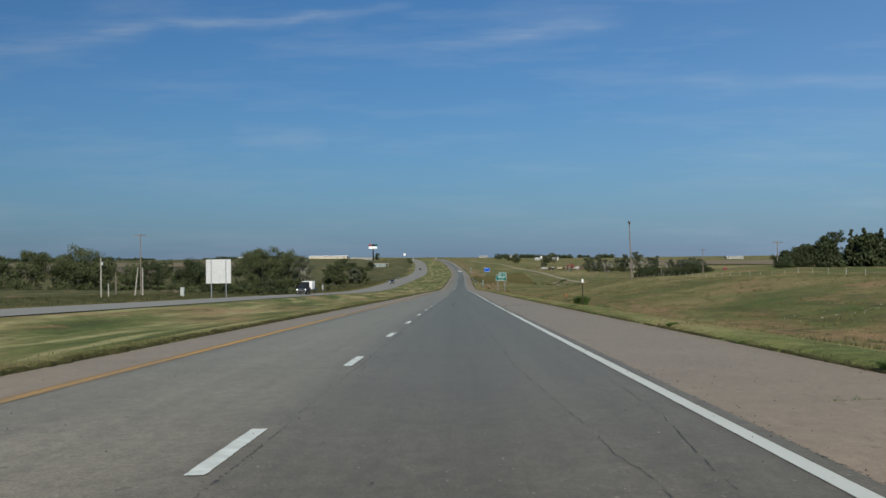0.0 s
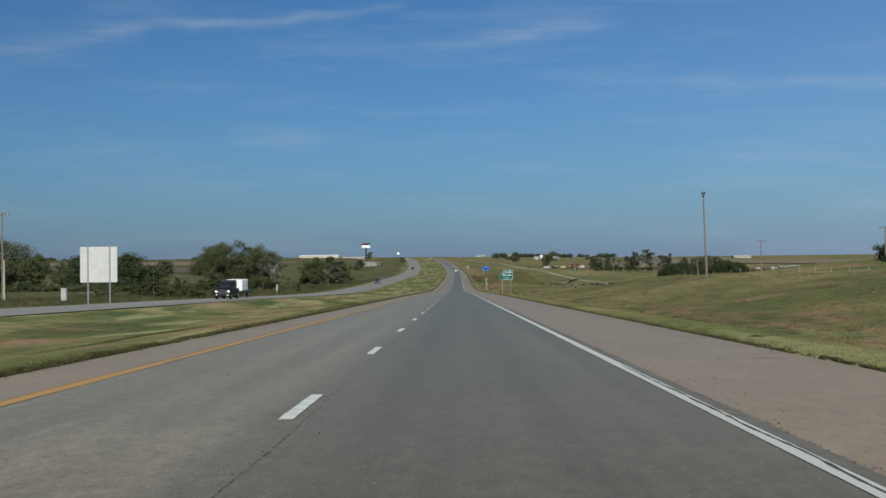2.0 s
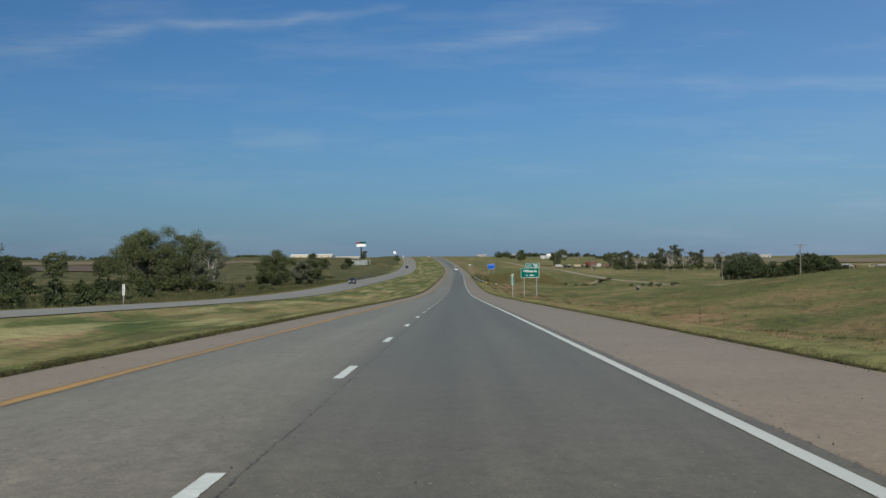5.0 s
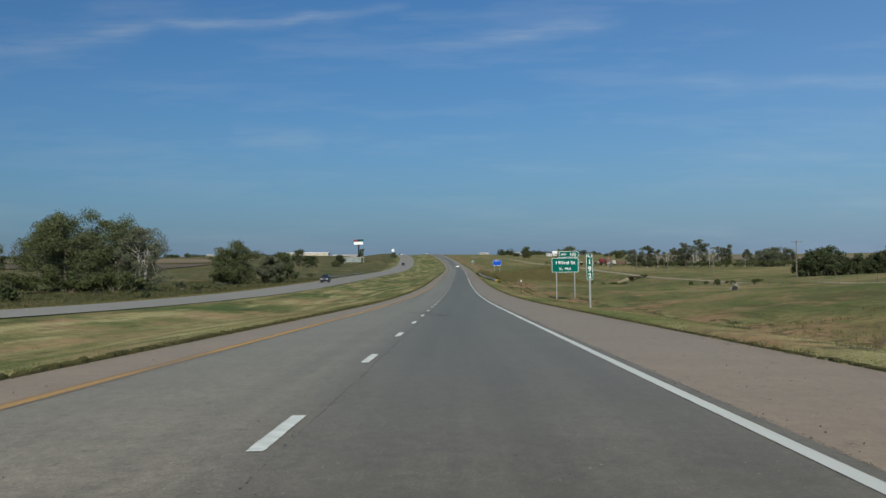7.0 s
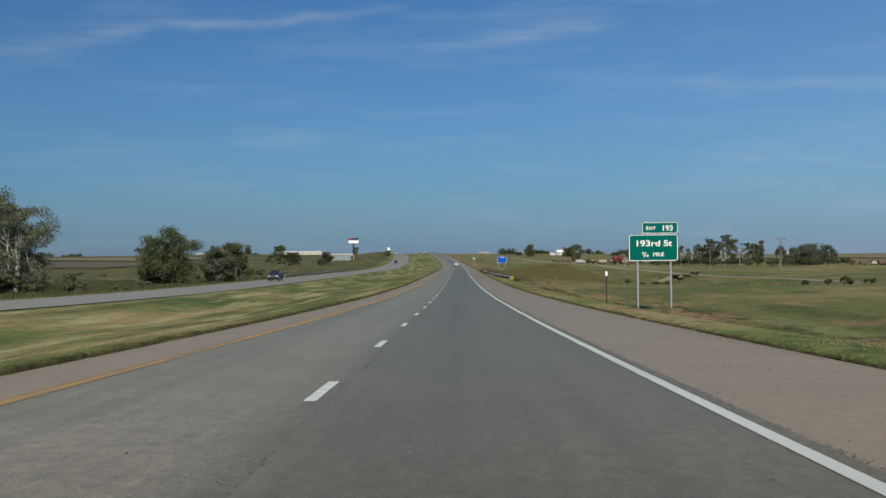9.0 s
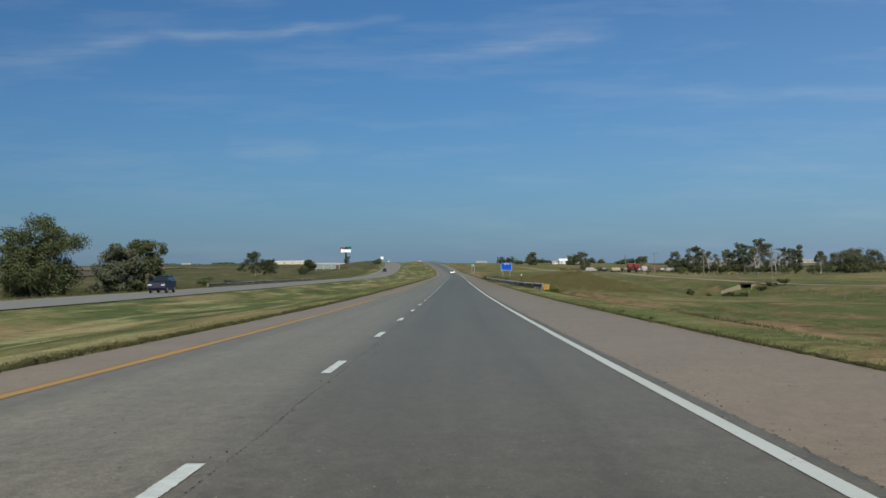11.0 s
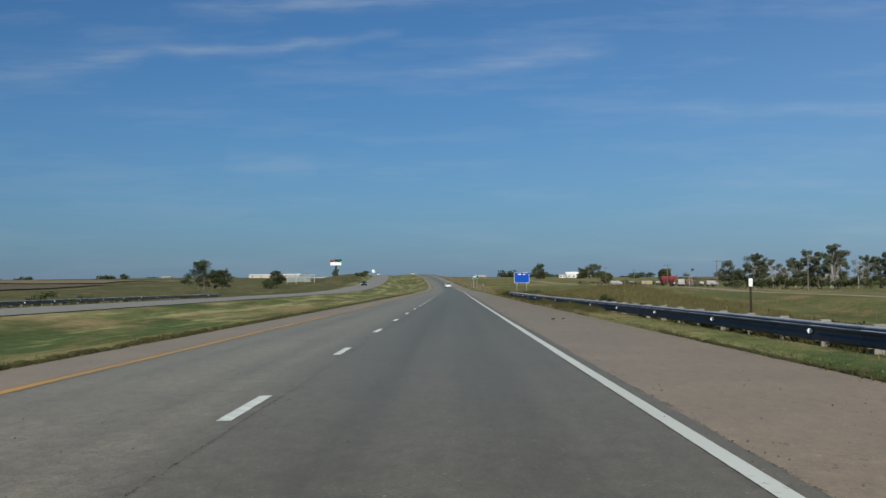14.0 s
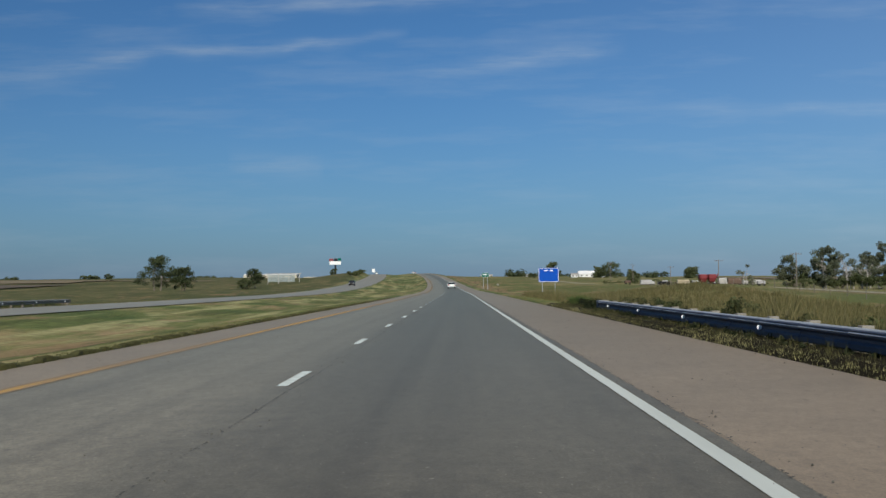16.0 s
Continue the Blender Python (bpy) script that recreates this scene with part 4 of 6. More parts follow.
def fence_line(points, step, label, wood=FENCE_WOOD, high=1.02):
    (x0, y0), = points[:1]
    t = thing("fence", x0, y0, on_ground(x0, y0), label, "fence")
    tops = []
    for (ax, ay), (bx, by) in zip(points, points[1:]):
        n = max(1, round(math.hypot(bx - ax, by - ay) / step))
        for i in range(n):
            x, y = ax + (bx - ax) * i / n, ay + (by - ay) * i / n
            z = on_ground(x, y)
            tall = high * (1 + 0.15 * random.random())
            lean = random.uniform(-0.05, 0.05)
            tube("post", wood, t, (x - x0, y - y0, z - t.location.z - 0.3), (x - x0 + lean, y - y0, z - t.location.z + tall), 0.045, 0.036, 7)
            tops.append(Vector((x - x0, y - y0, z - t.location.z)))
    for h in (0.35, 0.65, 0.95):
        bm = bmesh.new()
        for a, b in zip(tops, tops[1:]):
            add_tube(bm, a + Vector((0, 0, h)), b + Vector((0, 0, h)), 0.006, 0.006, 3)
        part("wire", bm, RUST, t)


fence_line([(44, 60), (44, 330)], 6.0, "wire fence on pale wooden posts across the pasture", PALE_POST, 0.72)
fence_line([(44, 336), (45, 470)], 6.0, "wire fence on grey wooden posts along a grassy ditch")
fence_line([(45, 476), (45, 620), (46, 800)], 6.0, "wire fence on grey wooden posts through a grassy ditch")
fence_line([(74, 472), (114, 479)], 3.2, "row of fence posts in front of a thicket")


# ---- trees ----
def leaf_cloud(name, mat, parent, centres, spread, count, size, seed, flat=0.8, label=""):
    """Many small leaf cards round a set of branch ends, uneven, with gaps."""
    r = np.random.default_rng(seed)
    c = np.array([p[:3] for p in centres])
    s = np.array([p[3] for p in centres])
    pick = r.choice(len(c), count, p=s / s.sum())
    d = r.normal(size=(count, 3))
    d /= np.linalg.norm(d, axis=1)[:, None]
    rad = r.random(count) ** 0.45
    at = c[pick] + d * (rad * s[pick] * spread)[:, None] * np.array([1, 1, flat])
    face = d + 0.55 * r.normal(size=(count, 3))        # leaves look outward from their clump
    face /= np.linalg.norm(face, axis=1)[:, None]
    a = np.cross(face, r.normal(size=(count, 3)))
    a /= np.linalg.norm(a, axis=1)[:, None]
    b = np.cross(face, a)
    k = size * (0.6 + 0.8 * r.random(count))[:, None]
    v = np.stack([at - a * k, at + b * k * 0.55, at + a * k, at - b * k * 0.55], 1).reshape(-1, 3)
    me = bpy.data.meshes.new(name)
    me.from_pydata(v.tolist(), [], np.arange(4 * count).reshape(-1, 4).tolist())
    me.materials.append(mat)
    ob = new(name, me)
    ob.parent = parent
    if label:
        ob["label"] = label
    return ob


def tree(x, y, tall, wide, seed, leaves=3500, leaf=0.34, mat=None, bare=0.0, low=0.25, label="", group="", bark=None, stems=1):
    r = random.Random(seed)
    z = on_ground(x, y)
    t = thing("tree", x, y, z, label or "broad leafy cottonwood tree with an uneven crown", "tree", group)
    bm = bmesh.new()
    ends = []
    for s in range(stems):
        foot = Vector((r.uniform(-0.12, 0.12) * wide * (stems > 1), r.uniform(-0.1, 0.1) * wide * (stems > 1), -0.4))
        top = Vector((foot.x * 2 + r.uniform(-0.06, 0.06) * wide, r.uniform(-0.06, 0.06) * wide, tall * r.uniform(0.55, 0.7)))
        g = 0.024 * tall / math.sqrt(stems)
        mid = (foot + top) / 2 + Vector((r.uniform(-0.3, 0.3), r.uniform(-0.3, 0.3), 0))
        add_tube(bm, foot, mid, g, g * 0.75, 8)
        add_tube(bm, mid, top, g * 0.75, g * 0.4, 8)
        for k in range(max(5, 11 // stems)):
            f = r.uniform(0.25, 1.0)
            a = mid.lerp(top, f) if f > 0.4 else foot.lerp(mid, f + 0.45)
            ang, up = r.uniform(0, 2 * math.pi), r.uniform(0.15, 1.0)
            far = wide * 0.5 * r.uniform(0.45, 0.95)
            b = Vector((top.x * 0.6 + math.cos(ang) * far, math.sin(ang) * far * 0.8, tall * (low + (1 - low) * up * r.uniform(0.75, 0.95))))
            far_in = ((up - 0.45) / 0.75) ** 2
            b.x, b.y = b.x * (1 - 0.55 * far_in), b.y * (1 - 0.55 * far_in)
            m1 = a.lerp(b, 0.55) + Vector((0, 0, r.uniform(-0.02, 0.06) * tall))
            add_tube(bm, a, m1, g * 0.34, g * 0.22, 6)
            add_tube(bm, m1, b, g * 0.22, g * 0.07, 5)
            for j in range(3):
                tw = b + Vector((r.uniform(-1, 1), r.uniform(-1, 1), r.uniform(-0.3, 1))) * wide * 0.10
                add_tube(bm, m1.lerp(b, 0.6 + 0.13 * j), tw, g * 0.08, g * 0.02, 4)
                if r.random() > bare:
                    ends.append((*tw, wide * r.uniform(0.10, 0.19)))
    part("trunk", bm, bark or BARK, t)
    for k in range(int(64 * (1 - bare) ** 1.5) + 4):
        f = r.random()
        rr = wide * 0.5 * math.sin(math.pi * (0.16 + 0.80 * f)) ** 0.6 * math.sqrt(r.random()) * 0.86
        ang = r.uniform(0, 2 * math.pi)
        ends.append((rr * math.cos(ang), rr * math.sin(ang), tall * (low + (0.93 - low) * f), wide * r.uniform(0.07, 0.15)))
    leaf_cloud("crown", mat or LEAF, t, ends, 1.0, int(leaves * 2.1), leaf * 0.74, seed)
    return t


def cedar(x, y, tall, wide, seed, leaves=1300, name="cedar"):
    r = random.Random(seed)
    t = thing(name, x, y, on_ground(x, y), "dark green pointed cedar tree in dry grass", "tree", "cedars")
    tube("trunk", BARK, t, (0, 0, -0.3), (0, 0, tall * 0.9), 0.02 * tall + 0.03, 0.02)
    ends = []
    for k in range(44):
        f = r.random() ** 1.25
        rr = wide * 0.5 * (1 - f) ** 0.8 * r.uniform(0.4, 0.9)
        a = r.uniform(0, 6.28)
        ends.append((rr * math.cos(a), rr * math.sin(a), tall * (0.05 + 0.90 * f), wide * (0.045 + 0.17 * (1 - f))))
    leaf_cloud("crown", CEDAR, t, ends, 1.0, leaves, 0.035 * tall + 0.05, seed, 1.2)


def shrub(x, y, tall, wide, seed, mat=None, leaves=700, label="rounded green shrub in the grass", leaf=0.0):
    r = random.Random(seed)
    t = thing("shrub", x, y, on_ground(x, y), label, "shrub", "shrubs")
    bm = bmesh.new()
    ends = []
    for k in range(9):
        b = (r.uniform(-0.35, 0.35) * wide, r.uniform(-0.35, 0.35) * wide, tall * r.uniform(0.35, 0.8))
        add_tube(bm, (0, 0, -0.1), b, 0.010 * tall, 0.003 * tall, 5)
        ends.append((*b, wide * r.uniform(0.15, 0.26)))
    part("stems", bm, BARK, t)
    leaf_cloud("foliage", mat or LEAF, t, ends, 1.0, leaves, leaf or 0.05 * tall + 0.04, seed, tall / wide)


GREYTREE = "grey green half bare cottonwood with pale branches"
# creekside trees beyond the far carriageway
tree(-94, 486, 16.0, 18, 1, 12000, 0.26, low=0.03, stems=3)
tree(-86, 474, 17.6, 17, 2, 13000, 0.26, low=0.02, stems=3)
tree(-78, 480, 16.8, 16, 3, 12000, 0.24, low=0.02, stems=3)
tree(-68.5, 468, 14.2, 11, 19, 5600, 0.20, LEAF_GREY, bare=0.40, low=0.04, label=GREYTREE, bark=PALE_BARK, stems=3)
tree(-73, 484, 14.5, 12, 18, 7500, 0.22, LEAF_GREY, bare=0.20, low=0.03, label=GREYTREE, bark=PALE_BARK, stems=3)
for i in range(10):
    r = random.Random(700 + i)
    shrub(-95 + 3.0 * i, 462 + r.uniform(-5, 7), r.uniform(2.6, 4.8), r.uniform(5, 8), 700 + i, WEED if i % 3 else LEAF, 1500, "dark scrub at the foot of creekside trees", 0.24)
tree(-60.5, 528, 11.6, 11.6, 4, 11000, 0.22, low=0.03, stems=3)
tree(-64.5, 533, 8.0, 8, 22, 4500, 0.22, low=0.02, stems=2)
tree(-54.0, 543, 8.4, 8.0, 5, 7500, 0.22, LEAF_GREY, low=0.02, stems=3, label="rounded grey green tree beside the far verge")
tree(-50.5, 546, 8.6, 7.5, 6, 7000, 0.22, low=0.02, stems=3)
# field edge trees
tree(-150.5, 432, 17.3, 19, 7, 6500, 0.40, low=0.05, stems=3)
tree(-141, 436, 12.5, 10, 8, 2600, 0.40, low=0.05, stems=2)
tree(-160, 440, 15.0, 14, 161, 3600, 0.42, low=0.05, stems=2)
tree(-170, 428, 16.2, 16, 9, 4600, 0.42, low=0.04, stems=3)
tree(-187, 436, 15.0, 17, 162, 4000, 0.42, low=0.05, stems=2)
tree(-203, 446, 14.0, 16, 163, 3000, 0.45, low=0.05, stems=2)
tree(-130.6, 432, 11.6, 10.5, 10, 3600, 0.36, low=0.03, stems=3)
tree(-96, 384, 11.2, 13, 11, 6200, 0.28, CEDAR, low=0.02, stems=3)
tree(-90.5, 388, 8.6, 9, 164, 4200, 0.26, CEDAR, low=0.02, stems=2)
tree(-111, 392, 11.5, 10.5, 165, 5200, 0.28, CEDAR, low=0.02, stems=3)
tree(-175, 640, 11.0, 13, 12, 1800, 0.5, low=0.06)
tree(-160, 660, 10.0, 12, 13, 1600, 0.5, low=0.06)
tree(-96.5, 890, 11.5, 12, 14, 2800, 0.30, CEDAR, bare=0.35, low=0.12, stems=4)
tree(-89.5, 893, 8.0, 9, 15, 2000, 0.32, CEDAR, bare=0.2, low=0.08, stems=2)
tree(-81, 975, 8.0, 8, 16, 1500, 0.36, CEDAR, bare=0.3, low=0.2)
tree(-84, 968, 4.5, 6, 17, 900, 0.35, low=0.1)
for i in range(14):
    r = random.Random(950 + i)
    shrub(-124 + 4.6 * i, 384 + r.uniform(-6, 8), r.uniform(2.4, 4.6), r.uniform(5, 7.5), 950 + i, WEED if i % 3 else CEDAR, 1300, "dark scrub joining the trees of a field edge", 0.22)
k = 20
for x, y, tall, wide in ((-64, 296, 6.5, 4.4), (-60, 301, 4.0, 3.6), (-57, 308, 3.6, 4.0), (-54, 314, 4.4, 4.8), (-52, 318, 4.0, 3.6), (-66, 330, 4.0, 4.0), (-70, 338, 4.4, 4.0),
                         (-60, 350, 4.6, 3.8), (-75, 320, 3.6, 3.6), (-66, 372, 5.6, 3.6), (-62, 384, 3.6, 3.4), (-50, 408, 2.6, 1.6), (-72, 400, 4.2, 4.0)):
    cedar(x, y, tall, wide, k)
    k += 1
# hilltop cedars and thicket on the right
HILL_TOPS = ((74, 2.4), (77, 3.6), (80, 4.6), (84, 6.2), (88, 7.4), (92, 9.6), (95, 8.2), (99, 8.8), (104, 9.2), (124, 9.5))
for i in range(34):
    r = random.Random(60 + i)
    x = 75 + 1.45 * i
    cedar(x, 252 + 16 * r.random(), blend(HILL_TOPS, x) * r.uniform(0.80, 1.06), 4.6 * r.uniform(0.9, 1.25), 60 + i, 2600)
for i in range(14):
    r = random.Random(760 + i)
    x = 78 + 3.3 * i
    tree(x, 262 + 9 * r.random(), blend(HILL_TOPS, x) * r.uniform(0.85, 1.0), 6.0, 760 + i, 3200, 0.22, CEDAR, low=0.0, stems=2, label="dense dark juniper on a hilltop", group="junipers")
for i in range(13):
    r = random.Random(90 + i)
    x = 80 + 2.7 * i
    tree(x, 490 + 9 * r.random(), (3.4 + 3.4 * math.exp(-((x - 84) / 4.0) ** 2) + 4.8 * math.exp(-((x - 104) / 6.5) ** 2)) * r.uniform(0.92, 1.06), 7.5, 90 + i, 3200, 0.30, CEDAR, low=0.0, stems=3, label="dense dark green tree of a thicket", group="thicket")
# cottonwood row far on the right
r = random.Random(5)
for i in range(21):
    x = 100 + 4.4 * i + r.uniform(-2, 2)
    if 158 < x < 164:
        continue
    grey_one = i in (3, 4, 8, 10, 11, 13, 17)
    tall = 10.6 + 5.4 * math.exp(-((x - 135) / 14) ** 2) + 2.2 * math.exp(-((x - 100) / 7) ** 2) + r.uniform(-1.6, 1.4)
    if i == 0:
        tall = 10.5
    tree(x, 862 + r.uniform(-10, 14), tall, r.uniform(7.0, 10.0) + 2.0 * (x > 167), 120 + i, 1700 if grey_one else 4400, 0.26, LEAF_GREY if grey_one else ROW_LEAF,
         bare=0.80 if grey_one else (0.32 if x < 160 else 0.05), low=0.10 if x < 160 else 0.04, label=GREYTREE if grey_one else "", bark=PALE_BARK if i % 3 else BARK, stems=2)
for i, (x, y, tall, wide) in enumerate(((84.5, 862, 8.0, 7.5), (111, 852, 11.5, 8.0), (115, 850, 10.0, 7.0), (131, 848, 13.0, 8.5), (139, 849, 13.5, 8.0), (158, 850, 9.5, 7.0))):
    tree(x, y, tall, wide, 180 + i, 420, 0.24, LEAF_GREY, bare=0.93, low=0.04, label="bare dead cottonwood with bleached branches", bark=PALE_BARK, stems=3)
for i, (x, y, tall, wide) in enumerate(((62, 1250, 11, 11), (106, 1300, 12, 16), (98, 1306, 9, 10), (140, 1200, 7, 10), (75, 1010, 5, 6))):
    tree(x, y, tall, wide, 150 + i, 1700, 0.5, low=0.06)
for i in range(26):
    r = random.Random(230 + i)
    shrub(98 + 3.7 * i, 850 + r.uniform(-6, 8), r.uniform(2.6, 5.0), r.uniform(5, 8), 230 + i, WEED if i % 3 else LEAF, 900, "dark scrub at the foot of a tree row")
for i in range(26):
    r = random.Random(500 + i)
    shrub(-205 + 3.4 * i, 424 + r.uniform(-14, 10), r.uniform(1.8, 4.0), r.uniform(4.5, 8), 500 + i, WEED if i % 2 else LEAF, 420, "dark scrub along the edge of a field")
for i in range(16):
    r = random.Random(610 + i)
    shrub(-86 + 2.1 * i, 292 + 50 * r.random(), r.uniform(1.8, 3.6), r.uniform(4.0, 6.5), 610 + i, WEED if i % 3 else LEAF, 1100, "dark scrub among cedars beyond the far verge", 0.16)
for i in range(44):
    r = random.Random(560 + i)
    y = 500 + 2.1 * i + r.uniform(-1.5, 1.5)
    wide = r.uniform(0.9, 2.0)
    shrub(road_x(y) + 6.6 + 0.5 * wide + 3.0 * r.random() ** 2.2, y, r.uniform(0.35, 0.75), wide, 560 + i, WEED, 1500, "dark green weeds behind a guard rail", 0.035)


for i in range(18):
    r = random.Random(980 + i)
    y = 551 + 2.9 * i
    shrub(road_x(y) + r.uniform(7.6, 11.0), y, r.uniform(0.65, 1.05), r.uniform(0.9, 1.8), 980 + i, WEED, 1600, "tall dark weeds in the ditch behind a guard rail", 0.045)


def grass_clump(x, y, tall, wide, blades, seed):
    """A tuft of long arching blades."""
    r = random.Random(seed)
    t = thing("grass_clump", x, y, on_ground(x, y), "rounded clump of tall fresh green grass", "grass")
    bm = bmesh.new()
    for k in range(blades):
        a, out = r.uniform(0, 6.28), math.sqrt(r.random())
        foot = Vector((math.cos(a) * out * wide * 0.28, math.sin(a) * out * wide * 0.28, -0.03))
        h = tall * r.uniform(0.55, 1.05) * (1 - 0.35 * out)
        mid = foot + Vector((math.cos(a) * out * wide * 0.10, math.sin(a) * out * wide * 0.10, h * 0.62))
        tip = foot + Vector((math.cos(a) * out * wide * 0.30 + r.gauss(0, 0.03), math.sin(a) * out * wide * 0.30 + r.gauss(0, 0.03), h))
        b, w = r.uniform(0, 3.14), r.uniform(0.006, 0.013)
        d = Vector((math.cos(b) * w, math.sin(b) * w, 0))
        p = [bm.verts.new(v) for v in (foot - d, foot + d, mid + d * 0.8, mid - d * 0.8, tip)]
        bm.faces.new((p[0], p[1], p[2], p[3]))
        bm.faces.new((p[3], p[2], p[4]))
    part("blades", bm, CLUMP, t)


grass_clump(road_x(61) + 7.05, 62.6, 0.74, 1.10, 1500, 200)
for i in range(9):
    r = random.Random(210 + i)
    y = (8.5, 10.2, 13.0, 19.5, 27.0, 41.0, 52.0, 88.0, 119.0)[i]
    grass_clump(road_x(y) + RIGHT_EDGE + r.uniform(0.05, 0.5), y, r.uniform(0.08, 0.17), r.uniform(0.35, 0.6), 160, 210 + i)
for i in range(6):
    r = random.Random(260 + i)
    grass_clump(road_x(8) + 3.48 + 0.09 * i, 9.8 + r.uniform(-0.1, 0.1), r.uniform(0.11, 0.15), 0.10, 26, 260 + i)
for i in range(9):
    r = random.Random(240 + i)
    y = 398 + 1.7 * i + r.uniform(-0.4, 0.4)
    grass_clump(road_x(y) + RIGHT_EDGE + r.uniform(0.0, 0.3), y, r.uniform(0.07, 0.14), r.uniform(0.25, 0.5), 70, 240 + i)
grass_clump(road_x(461) + 8.5, 463.8, 0.50, 1.1, 700, 220)
grass_clump(road_x(592) + 6.3, 592.0, 0.75, 1.4, 700, 221)
for i in range(13):
    r = random.Random(300 + i)
    side_x, y = r.uniform(-70, -48), r.uniform(120, 640)
    shrub(road_x(y) + side_x, y, r.uniform(0.3, 0.75), r.uniform(0.8, 2.0), 300 + i, WEED, leaves=420)


for i in range(46):
    r = random.Random(400 + i)
    y = r.uniform(430, 640)
    shrub(road_x(y) + r.uniform(-110, -46), y, r.uniform(1.0, 2.6), r.uniform(1.8, 4.2), 400 + i, LEAF if i % 3 else LEAF_GREY, 900, "scrubby bush among dry grass")


for i in range(11):
    r = random.Random(860 + i)
    shrub(36 + 1.5 * i, 548 + r.uniform(-7, 5), r.uniform(0.7, 1.5), r.uniform(1.2, 2.6), 860 + i, WEED, 700, "dark reeds and brush in a creek hollow")
for i in range(40):
    r = random.Random(890 + i)
    y = 531 + 2.7 * i
    shrub(road_x(y) - 36.2 - 0.8 * r.random(), y, r.uniform(0.4, 0.7), r.uniform(1.6, 3.0), 890 + i, WEED, 420, "dark weeds under a guard rail")


def scrap(u, y, w, d):
    x = road_x(y) + u
    t = thing("tyre_scrap", x, y, road_z(y) + 0.001, "torn black strip of tyre rubber on the shoulder", "debris")
    bm = bmesh.new()
    add_box(bm, 0, 0, 0.012, w, d, 0.024, bevel=0.008)
    for v in bm.verts:
        v.co.z += 0.012 * (1 + math.sin(v.co.x * 9)) * (v.co.z > 0.02)
        v.co.y += 0.05 * math.sin(v.co.x * 7)
    part("strip", bm, TYRE, t)


scrap(3.6, 507.0, 0.12, 0.03)
scrap(3.95, 507.2, 0.08, 0.025)
scrap(4.9, 532.8, 0.22, 0.16)


def far_woods():
    r = np.random.default_rng(9)
    cs = []
    for _ in range(150):
        y = r.uniform(1500, 2700)
        x = r.uniform(-0.46, 0.46) * y * 1.1
        if -0.16 * y < x < 0.03 * y or x > 0.13 * y:
            continue
        w = r.uniform(5, 16)
        n = r.integers(1, 5)
        for j in range(n):
            cs.append((x + j * w * 0.8, y, ground_z(x, y) + w * 0.22, w * 0.55))
    ob = leaf_cloud("far_woods", CEDAR, None, cs, 1.0, 26000, 1.1, 10, 0.62)
    tagged(ob, "scattered dark tree clumps along the far horizon", "woods", kind="stuff")


far_woods()


# ---- buildings and far things ----
def barn(name, x, y, w, d, h, roof, wall, roof_mat, label, windows=4, turn=0.0):
    t = thing(name, x, y, on_ground(x, y) - 0.3, label, "building", turn=turn)
    boxes("wall", wall, t, (0, 0, h / 2, w, d, h), bevel=0.05)
    bm = bmesh.new()
    e = 0.5
    pts = [(-w / 2 - e, -d / 2 - e, h), (-w / 2 - e, d / 2 + e, h), (-w / 2 - e, 0, h + roof), (w / 2 + e, -d / 2 - e, h), (w / 2 + e, d / 2 + e, h), (w / 2 + e, 0, h + roof)]
    v = [bm.verts.new(p) for p in pts]
    for f in ((0, 2, 1), (3, 4, 5), (0, 3, 5, 2), (1, 2, 5, 4), (0, 1, 4, 3)):
        bm.faces.new([v[i] for i in f])
    part("roof", bm, roof_mat, t)
    for k in range(windows):
        wx = -w / 2 + w * (k + 0.5) / windows
        ob = boxes("window", GLASS, t, (wx, -d / 2 - 0.03, h * 0.5, min(1.6, w / windows * 0.5), 0.08, h * 0.35), bevel=0.02)
        boxes("frame", WALL_WHITE, ob, (wx, -d / 2 - 0.02, h * 0.5, min(1.9, w / windows * 0.6), 0.06, h * 0.43), bevel=0.02)
    return t


barn("warehouse", -232, 1905, 66, 25, 4.0, 1.4, WALL_CREAM, WALL_WHITE, "long low white building with a white roof", 6)
barn("warehouse", -180, 1960, 38, 22, 3.8, 1.4, DIRTY_WHITE, WALL_CREAM, "long low white building near a tall sign", 4)
barn("house", 118, 1550, 14, 12, 3.2, 2.8, WALL_WHITE, WALL_WHITE, "white house with a pale gabled roof", 3)
barn("shed", 131, 1545, 8, 8, 3.2, 1.2, WALL_WHITE, ROOF_GREY, "low white shed beside a house", 2)
barn("shed", 104, 1520, 6, 7, 3.0, 1.2, WALL_WHITE, ROOF_GREY, "small white shed with a grey roof", 2)
for x, y, w in ((262, 950, 9), (281, 980, 12), (305, 960, 10), (330, 1000, 14)):
    barn("shed", x, y, w, 8, 2.6, 1.0, RUST, ROOF_GREY, "low rusty brown farm shed beside a field", 0)
for i, (x, y, w) in enumerate(((-417, 2070, 14), (40, 2060, 16), (95, 2040, 12), (420, 1700, 26))):
    barn("farm_building", x, y, w, 12, 3.4, 1.4, DIRTY_WHITE, DIRTY_WHITE, "pale farm building on the horizon", 4)


